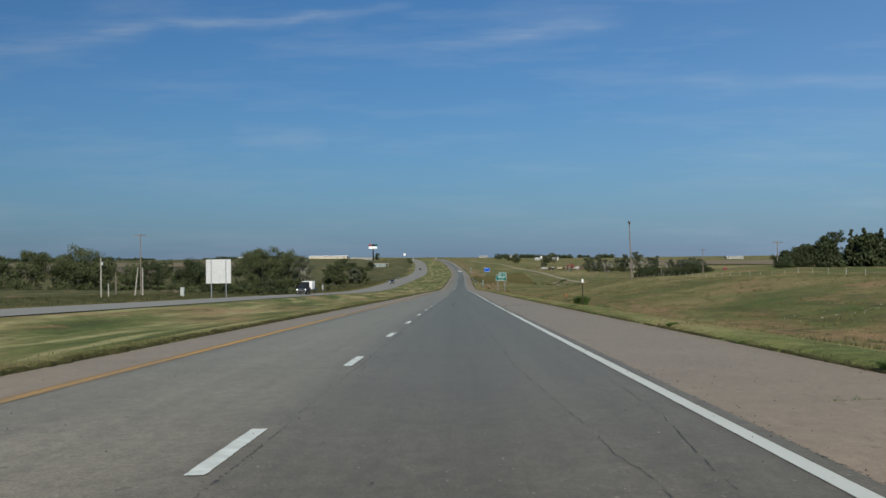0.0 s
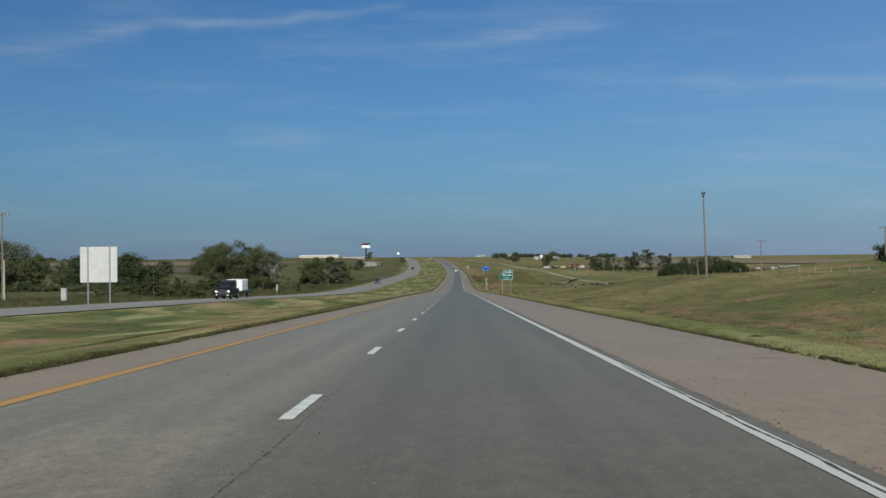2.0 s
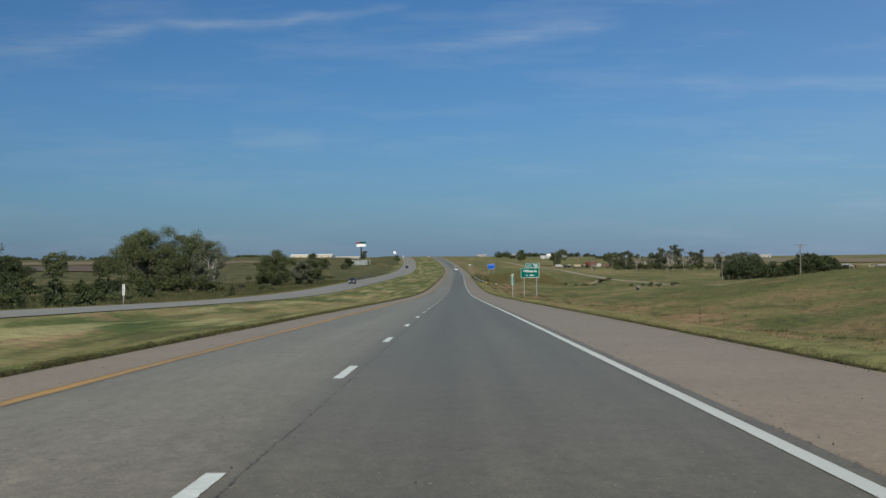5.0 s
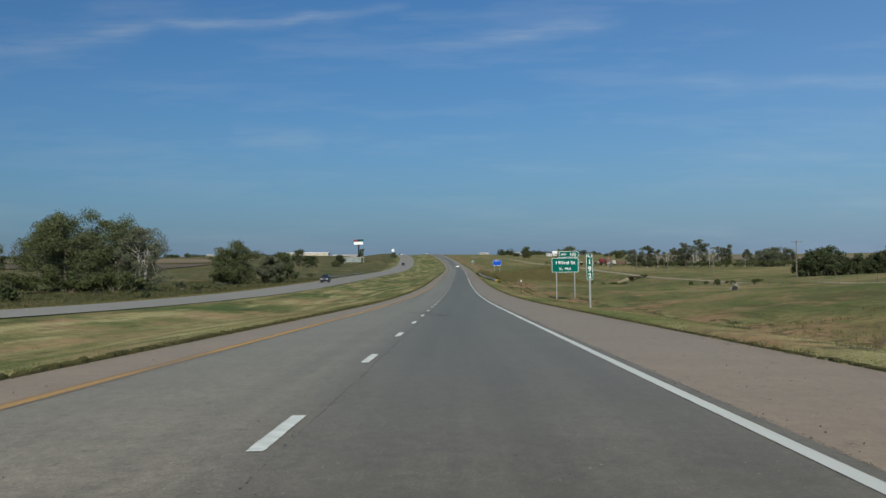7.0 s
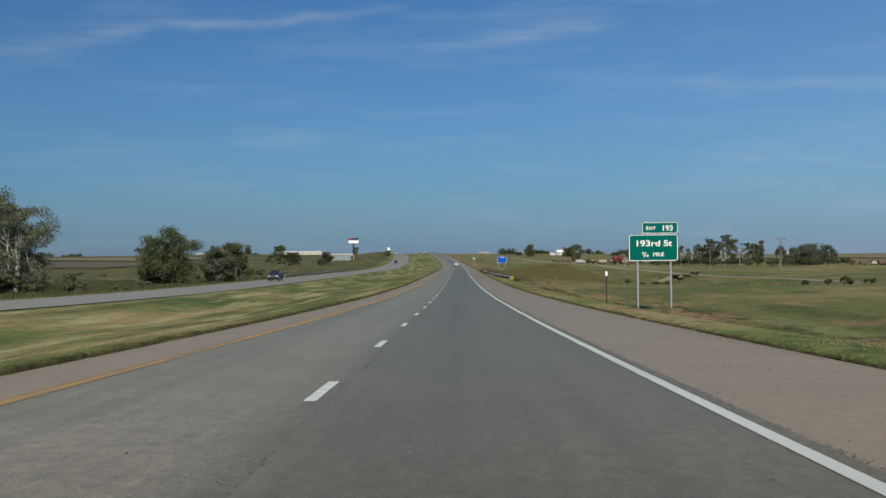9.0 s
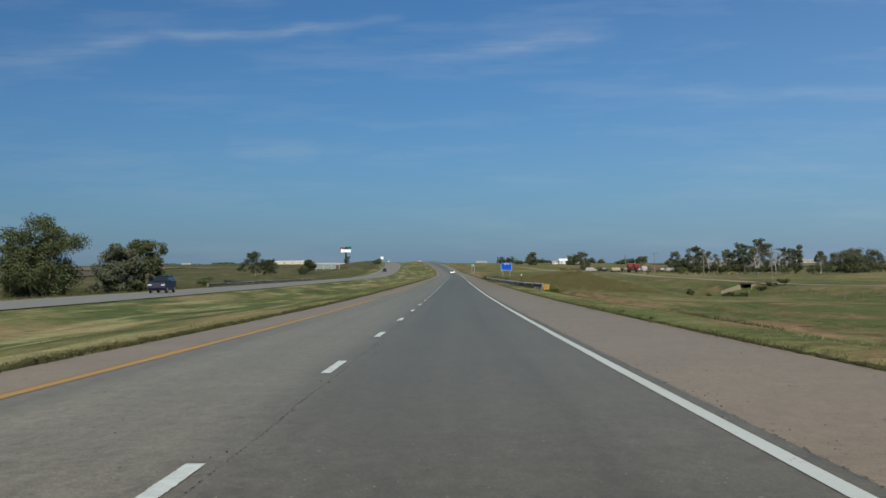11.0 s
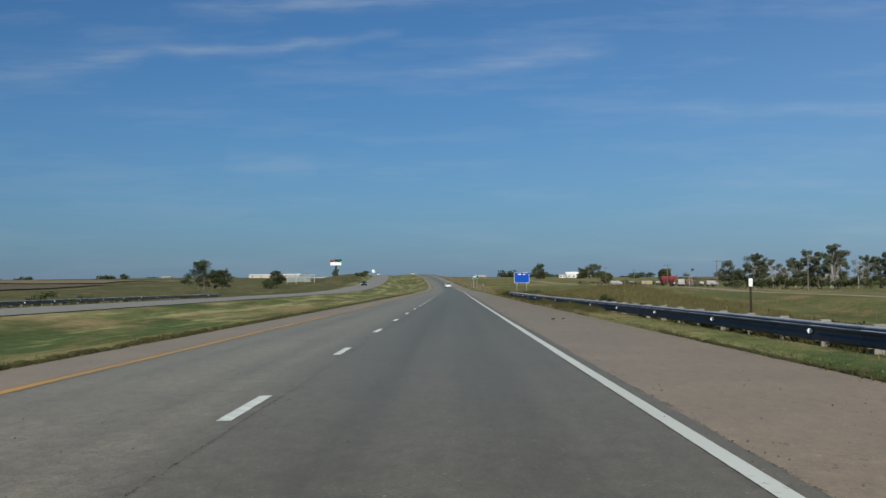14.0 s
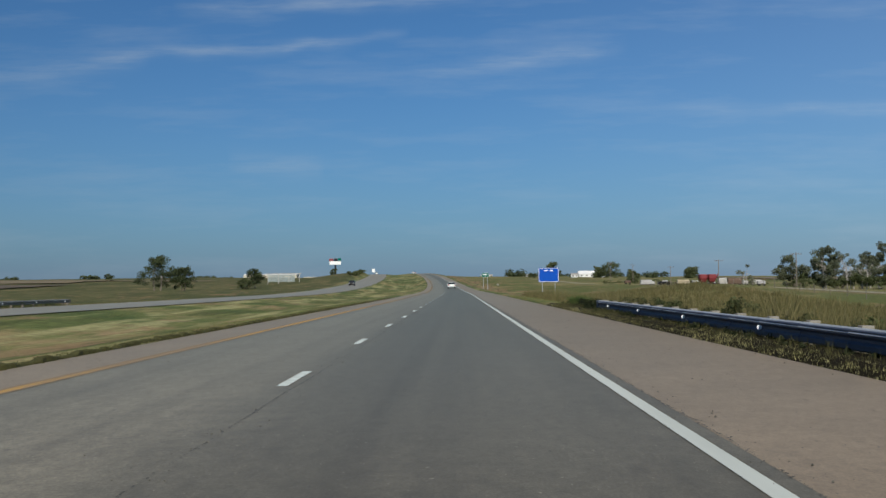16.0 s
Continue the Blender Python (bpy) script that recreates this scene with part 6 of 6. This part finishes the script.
smear([(3.80, 61.7), (3.45, 60.9), (3.15, 60.0), (2.75, 59.3), (2.42, 58.5)], 0.05, 900, 0.0065, 17, "dark damp stain along a shoulder seam")
smear([(-0.34, 60.5), (-0.32, 62.0), (-0.31, 66.0)], 0.026, 330, 0.009, 8, "broken dark rubber mark in the driving lane")
for y, u0, u1 in ((83.1, 4.15, 4.6), (166.8, 3.75, 4.65), (419.0, 3.95, 4.35)):
    smear([(u0, y), (u1, y + 0.06)], 0.010, int(130 * (u1 - u0)), 0.010, int(y), "short dark tar crack across the shoulder")
smear([(-0.31, 67), (-0.30, 70)], 0.015, 260, 0.009, 18, "short dark rubber mark in the driving lane")
smear([(-2.15, 283.6), (-1.8, 284.0), (-1.5, 284.3), (-1.18, 283.0)], 0.085, 1900, 0.0065, 9, "faint curved rubber mark across the lanes", RUBBER)
smear([(-1.25, 280.4), (-0.9, 280.0), (-0.55, 279.3), (-0.85, 278.6)], 0.11, 1150, 0.0065, 10, "faint curved rubber mark across the lanes", RUBBER)


# ground strips along the rail: bare soil first, then black, both with shade painted in
tagged(sheet("soil_shade_strip", [5.12, 5.22, 5.36, 5.48, 5.62, 5.8, 6.1, 6.5, 7.1], spaced((512, 537, 0.6)), lambda u, y: ground_z(road_x(y) + u, y) + 0.018 + 0.02 * noise.noise((u * 5, y * 2, 3)) - 0.008 * (u < 5.3), SHADED_SOIL),
       "strip of bare soil darkened for shade under a guard rail", "soil", kind="structure")
tagged(sheet("soil_shade_strip", [5.12, 5.22, 5.36, 5.48, 5.62, 5.8, 6.1, 6.5, 7.1], spaced((537, 598, 0.6)), lambda u, y: ground_z(road_x(y) + u, y) + 0.018 + 0.02 * noise.noise((u * 5, y * 2, 3)) - 0.008 * (u < 5.3), RAIL_SHADE),
       "black ground strip painted as shade under weeds and guard rail", "soil", kind="structure")


def eroded_bank(u0, u1, y0, y1, seed, deep=0.22):
    """A washed-out patch of bare soil with a ragged outline and small scarps."""
    def lift(u, y):
        fu, fy = (u - u0) / (u1 - u0), (y - y0) / (y1 - y0)
        inside = min(1.0, 3.2 * fu * (1 - fu)) * min(1.0, 6 * fy * (1 - fy))
        rough = noise.noise((u * 0.9, y * 0.33, seed)) + 0.6 * noise.noise((u * 2.6, y * 1.1, seed + 3)) + 0.25 * noise.noise((u * 7, y * 4, seed + 7))
        return deep * (0.55 * inside - 0.42 + 0.42 * rough)
    us = [u0 + (u1 - u0) * i / 30 for i in range(31)]
    ob = sheet("bare_bank", us, spaced((y0, y1, 0.35)), lambda u, y: ground_z(road_x(y) + u, y) + lift(u, y), RED_SOIL)
    tagged(ob, "washed out reddish bare soil bank in the grass", "soil", kind="structure")


eroded_bank(7.2, 12.0, 118, 146, 2.0)
eroded_bank(6.9, 11.5, 298, 338, 5.0, 0.26)
eroded_bank(10.5, 18.5, 462, 496, 8.0)


# ---- grass ----
def grass_stuff(name, mat, rows, seed, label):
    """Blades in tufts. rows: across from, across to, along from, along to, tufts, blades a tuft, height, width."""
    r = np.random.default_rng(seed)
    out = []
    for u0, u1, y0, y1, tufts, blades, tall, wide in rows:
        u = r.uniform(u0, u1, tufts)
        y = r.uniform(y0, y1, tufts)
        foot = np.array([(road_x(b) + a, b, ground_z(road_x(b) + a, b) - 0.02) for a, b in zip(u, y)])
        n = tufts * blades
        p = np.repeat(foot, blades, 0)
        p[:, :2] += r.normal(0, wide * 4.0 + 0.06, (n, 2))
        swell = np.array([0.78 + 0.75 * noise.noise((a * 0.35, b * 0.16, seed)) for a, b in zip(u, y)])   # stands of taller and shorter growth
        h = tall * (0.5 + 0.8 * r.random(n)) * np.repeat(np.clip(swell, 0.25, 1.5) * (0.6 + 0.7 * r.random(tufts)), blades)
        lean = r.normal(0, 0.32, (n, 2)) * h[:, None]
        ang = r.uniform(0, math.pi, n)
        w = wide * (0.6 + 0.8 * r.random(n))
        d = np.stack([np.cos(ang) * w, np.sin(ang) * w, np.zeros(n)], 1)
        tip = p + np.concatenate([lean, h[:, None]], 1)
        out.append(np.stack([p - d, p + d, tip], 1).reshape(-1, 3))
    v = np.concatenate(out)
    me = bpy.data.meshes.new(name)
    me.from_pydata(v.tolist(), [], np.arange(len(v)).reshape(-1, 3).tolist())
    me.materials.append(mat)
    return tagged(new(name, me), label, "grass", kind="stuff")


grass_stuff("verge_grass", BLADES, [
    (RIGHT_EDGE + 0.12, RIGHT_EDGE + 0.6, 0, 520, 6800, 9, 0.040, 0.008),
    (RIGHT_EDGE + 0.5, RIGHT_EDGE + 3.5, 0, 512, 6500, 7, 0.06, 0.012),
    (RIGHT_EDGE + 0.1, RIGHT_EDGE + 3.5, 598, 640, 1500, 7, 0.075, 0.012),
    (LEFT_EDGE - 0.42, LEFT_EDGE - 0.22, 0, 640, 8000, 8, 0.034, 0.008),
    (LEFT_EDGE - 0.9, LEFT_EDGE - 0.3, 0, 640, 7000, 8, 0.042, 0.009),
    (LEFT_EDGE - 4.0, LEFT_EDGE - 0.5, 0, 640, 7000, 6, 0.05, 0.012),
    (LEFT_EDGE - 18, LEFT_EDGE - 4, 10, 640, 8000, 6, 0.06, 0.02),
    (RIGHT_EDGE + 3.5, RIGHT_EDGE + 16, 10, 640, 12000, 6, 0.09, 0.02)], 21, "short mown grass tufts along the shoulder edge")
def swale_grass():
    r = np.random.default_rng(41)
    n = 15000
    k = r.random(n)
    y = 96 + 42 * k
    u = -11.2 + 4.6 * k + r.normal(0, 0.28, n) * (0.5 + np.sin(k * 19) ** 2)
    p = np.array([(road_x(b) + a, b, ground_z(road_x(b) + a, b) - 0.02) for a, b in zip(u, y)])
    h = 0.03 + 0.08 * r.random(n)
    tip = p + np.stack([r.normal(0, 0.05, n), r.normal(0, 0.05, n), h], 1)
    ang = r.uniform(0, math.pi, n)
    d = np.stack([np.cos(ang), np.sin(ang), np.zeros(n)], 1) * 0.016
    v = np.stack([p - d, p + d, tip], 1).reshape(-1, 3)
    me = bpy.data.meshes.new("swale_grass")
    me.from_pydata(v.tolist(), [], np.arange(3 * n).reshape(-1, 3).tolist())
    me.materials.append(WEED)
    tagged(new("swale_grass", me), "dark green strip of longer grass across the median", "grass", kind="stuff")


swale_grass()
grass_stuff("edge_grass", SOD_BLADES, [
    (LEFT_EDGE - 0.26, LEFT_EDGE - 0.03, 0, 620, 26000, 8, 0.056, 0.007),
    (RIGHT_EDGE + 0.0, RIGHT_EDGE + 0.20, 0, 500, 9000, 8, 0.055, 0.008),
    (5.20, 5.6, 514, 596, 1500, 10, 0.10, 0.006),
    (5.5, 5.95, 512, 538, 1000, 10, 0.24, 0.006),
    (5.5, 6.1, 538, 596, 500, 7, 0.20, 0.005),
    (6.7, 7.3, 470, 596, 4200, 10, 0.34, 0.007)], 23, "dark ragged grass hanging over the paving edge")
grass_stuff("straw_grass", STRAW, [
    (RIGHT_EDGE + 0.25, RIGHT_EDGE + 1.0, 425, 516, 2600, 8, 0.036, 0.008),
    (RIGHT_EDGE + 0.0, RIGHT_EDGE + 0.50, 498, 598, 2600, 8, 0.060, 0.006),
    (RIGHT_EDGE + 0.4, RIGHT_EDGE + 1.6, 5, 425, 3000, 7, 0.05, 0.009)], 24, "bleached short grass along the shoulder")
grass_stuff("tall_grass", DRY_BLADES, [
    (5.4, 5.95, 508, 536, 240, 8, 0.20, 0.006),
    (6.7, 8.4, 500, 600, 1900, 11, 0.58, 0.009),
    (7.5, 15, 520, 660, 6500, 10, 0.85, 0.018),
    (15, 40, 560, 720, 7500, 8, 0.70, 0.03),
    (14, 44, 20, 300, 12000, 6, 0.17, 0.022),
    (-39, OPP_FAR - 0.3, 60, 680, 7000, 7, 0.20, 0.03)], 22, "tall dry yellow green grass of pasture and ditch")


grass_stuff("field_grass", DARK_BLADES, [
    (-46, -38, 80, 680, 9000, 7, 0.30, 0.04),
    (-80, -45, 120, 620, 14000, 6, 0.45, 0.06)], 25, "rank dark grass beyond the far carriageway")


def ditch_weeds():
    """Dark ragged growth along the washes of the roadside ditch."""
    r = np.random.default_rng(52)
    out = []
    for at, y0, y1, tufts in ((8.6, 20, 460, 2600), (10.8, 30, 560, 3600), (13.2, 40, 560, 3000), (16.5, 150, 600, 2200)):
        y = r.uniform(y0, y1, tufts)
        u = np.array([at + 1.6 * noise.noise((b * 0.045, at, 0)) + 0.5 * noise.noise((b * 0.21, at, 3)) for b in y]) + r.normal(0, 0.16, tufts)
        thick = np.array([noise.noise((b * 0.06, at, 8)) for b in y])
        keep = thick > -0.05
        foot = np.array([(road_x(b) + a, b, ground_z(road_x(b) + a, b) - 0.02) for a, b in zip(u[keep], y[keep])])
        p = np.repeat(foot, 9, 0)
        n = len(p)
        p[:, :2] += r.normal(0, 0.12, (n, 2))
        h = 0.04 + 0.11 * r.random(n) ** 1.5
        tip = p + np.stack([r.normal(0, 0.05, n), r.normal(0, 0.05, n), h], 1)
        ang = r.uniform(0, math.pi, n)
        d = np.stack([np.cos(ang), np.sin(ang), np.zeros(n)], 1) * 0.018
        out.append(np.stack([p - d, p + d, tip], 1).reshape(-1, 3))
    v = np.concatenate(out)
    me = bpy.data.meshes.new("ditch_weeds")
    me.from_pydata(v.tolist(), [], np.arange(len(v)).reshape(-1, 3).tolist())
    me.materials.append(WEED)
    tagged(new("ditch_weeds", me), "dark ragged weeds along the washes of a ditch", "weeds", kind="stuff")


ditch_weeds()


def seed_heads():
    """Pale flower heads scattered on the slope."""
    r = random.Random(58)
    cs = []
    for _ in range(26):
        x, y = 20.5 + r.gauss(0, 1.6), 58 + r.gauss(0, 2.5)
        cs.append((x, y, ground_z(x, y) + r.uniform(0.25, 0.6), r.uniform(0.02, 0.045)))
    tagged(leaf_cloud("seed_heads", SEED_HEADS, None, cs, 1.0, 260, 0.02, 59), "pale white flower heads among pasture grass", "flowers", kind="stuff")


seed_heads()


def rail_shade_weeds():
    """A dense low thicket of weeds under and behind the rail, its shade painted into the leaves."""
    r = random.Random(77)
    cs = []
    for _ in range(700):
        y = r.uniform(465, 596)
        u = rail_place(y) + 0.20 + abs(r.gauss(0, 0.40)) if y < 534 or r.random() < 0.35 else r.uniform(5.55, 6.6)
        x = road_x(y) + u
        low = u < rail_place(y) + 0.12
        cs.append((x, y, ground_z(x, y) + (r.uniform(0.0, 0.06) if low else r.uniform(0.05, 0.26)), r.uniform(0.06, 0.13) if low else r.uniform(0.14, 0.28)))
    ob = leaf_cloud("rail_shade_weeds", SHADE_WEED, None, cs, 1.0, 90000, 0.030, 78, 0.9)
    tagged(ob, "dense weeds coloured near black for shade under a guard rail", "weeds", kind="stuff")


rail_shade_weeds()


def loose_gravel():
    """Small stones along the joints and on the shoulder."""
    r = np.random.default_rng(31)
    shape = np.array([(1, 0, 0), (-1, 0, 0), (0, 1, 0), (0, -1, 0), (0, 0, 0.9), (0, 0, -0.5)])
    tri = np.array([(0, 2, 4), (2, 1, 4), (1, 3, 4), (3, 0, 4), (2, 0, 5), (1, 2, 5), (3, 1, 5), (0, 3, 5)])
    vs, fs = [], []
    for u0, spread, count in ((DASH_AT + 0.16, 0.10, 2200), (WHITE_AT + 0.30, 0.14, 2600), (YELLOW_AT - 0.3, 0.4, 900), (3.7, 0.9, 1800), (DASH_AT - 1.4, 0.9, 900), (RIGHT_EDGE - 0.15, 0.15, 1200)):
        u = r.normal(u0, spread, count)
        y = r.uniform(4, 600, count)
        for a, b in zip(u, y):
            size = 0.004 + 0.008 * r.random() ** 2
            turn = r.uniform(0, 6.28)
            c, s = math.cos(turn), math.sin(turn)
            p = shape * size * (0.7 + 0.6 * r.random((6, 1)))
            p = np.stack([p[:, 0] * c - p[:, 1] * s + road_x(b) + a, p[:, 0] * s + p[:, 1] * c + b, p[:, 2] + road_z(b) + size * 0.35], 1)
            fs.append(tri + 6 * len(vs))
            vs.append(p)
    me = bpy.data.meshes.new("loose_gravel")
    me.from_pydata(np.concatenate(vs).tolist(), [], np.concatenate(fs).tolist())
    me.materials.append(GRAVEL)
    tagged(new("loose_gravel", me), "scattered small stones along the joints of the road", "gravel", kind="stuff")


loose_gravel()
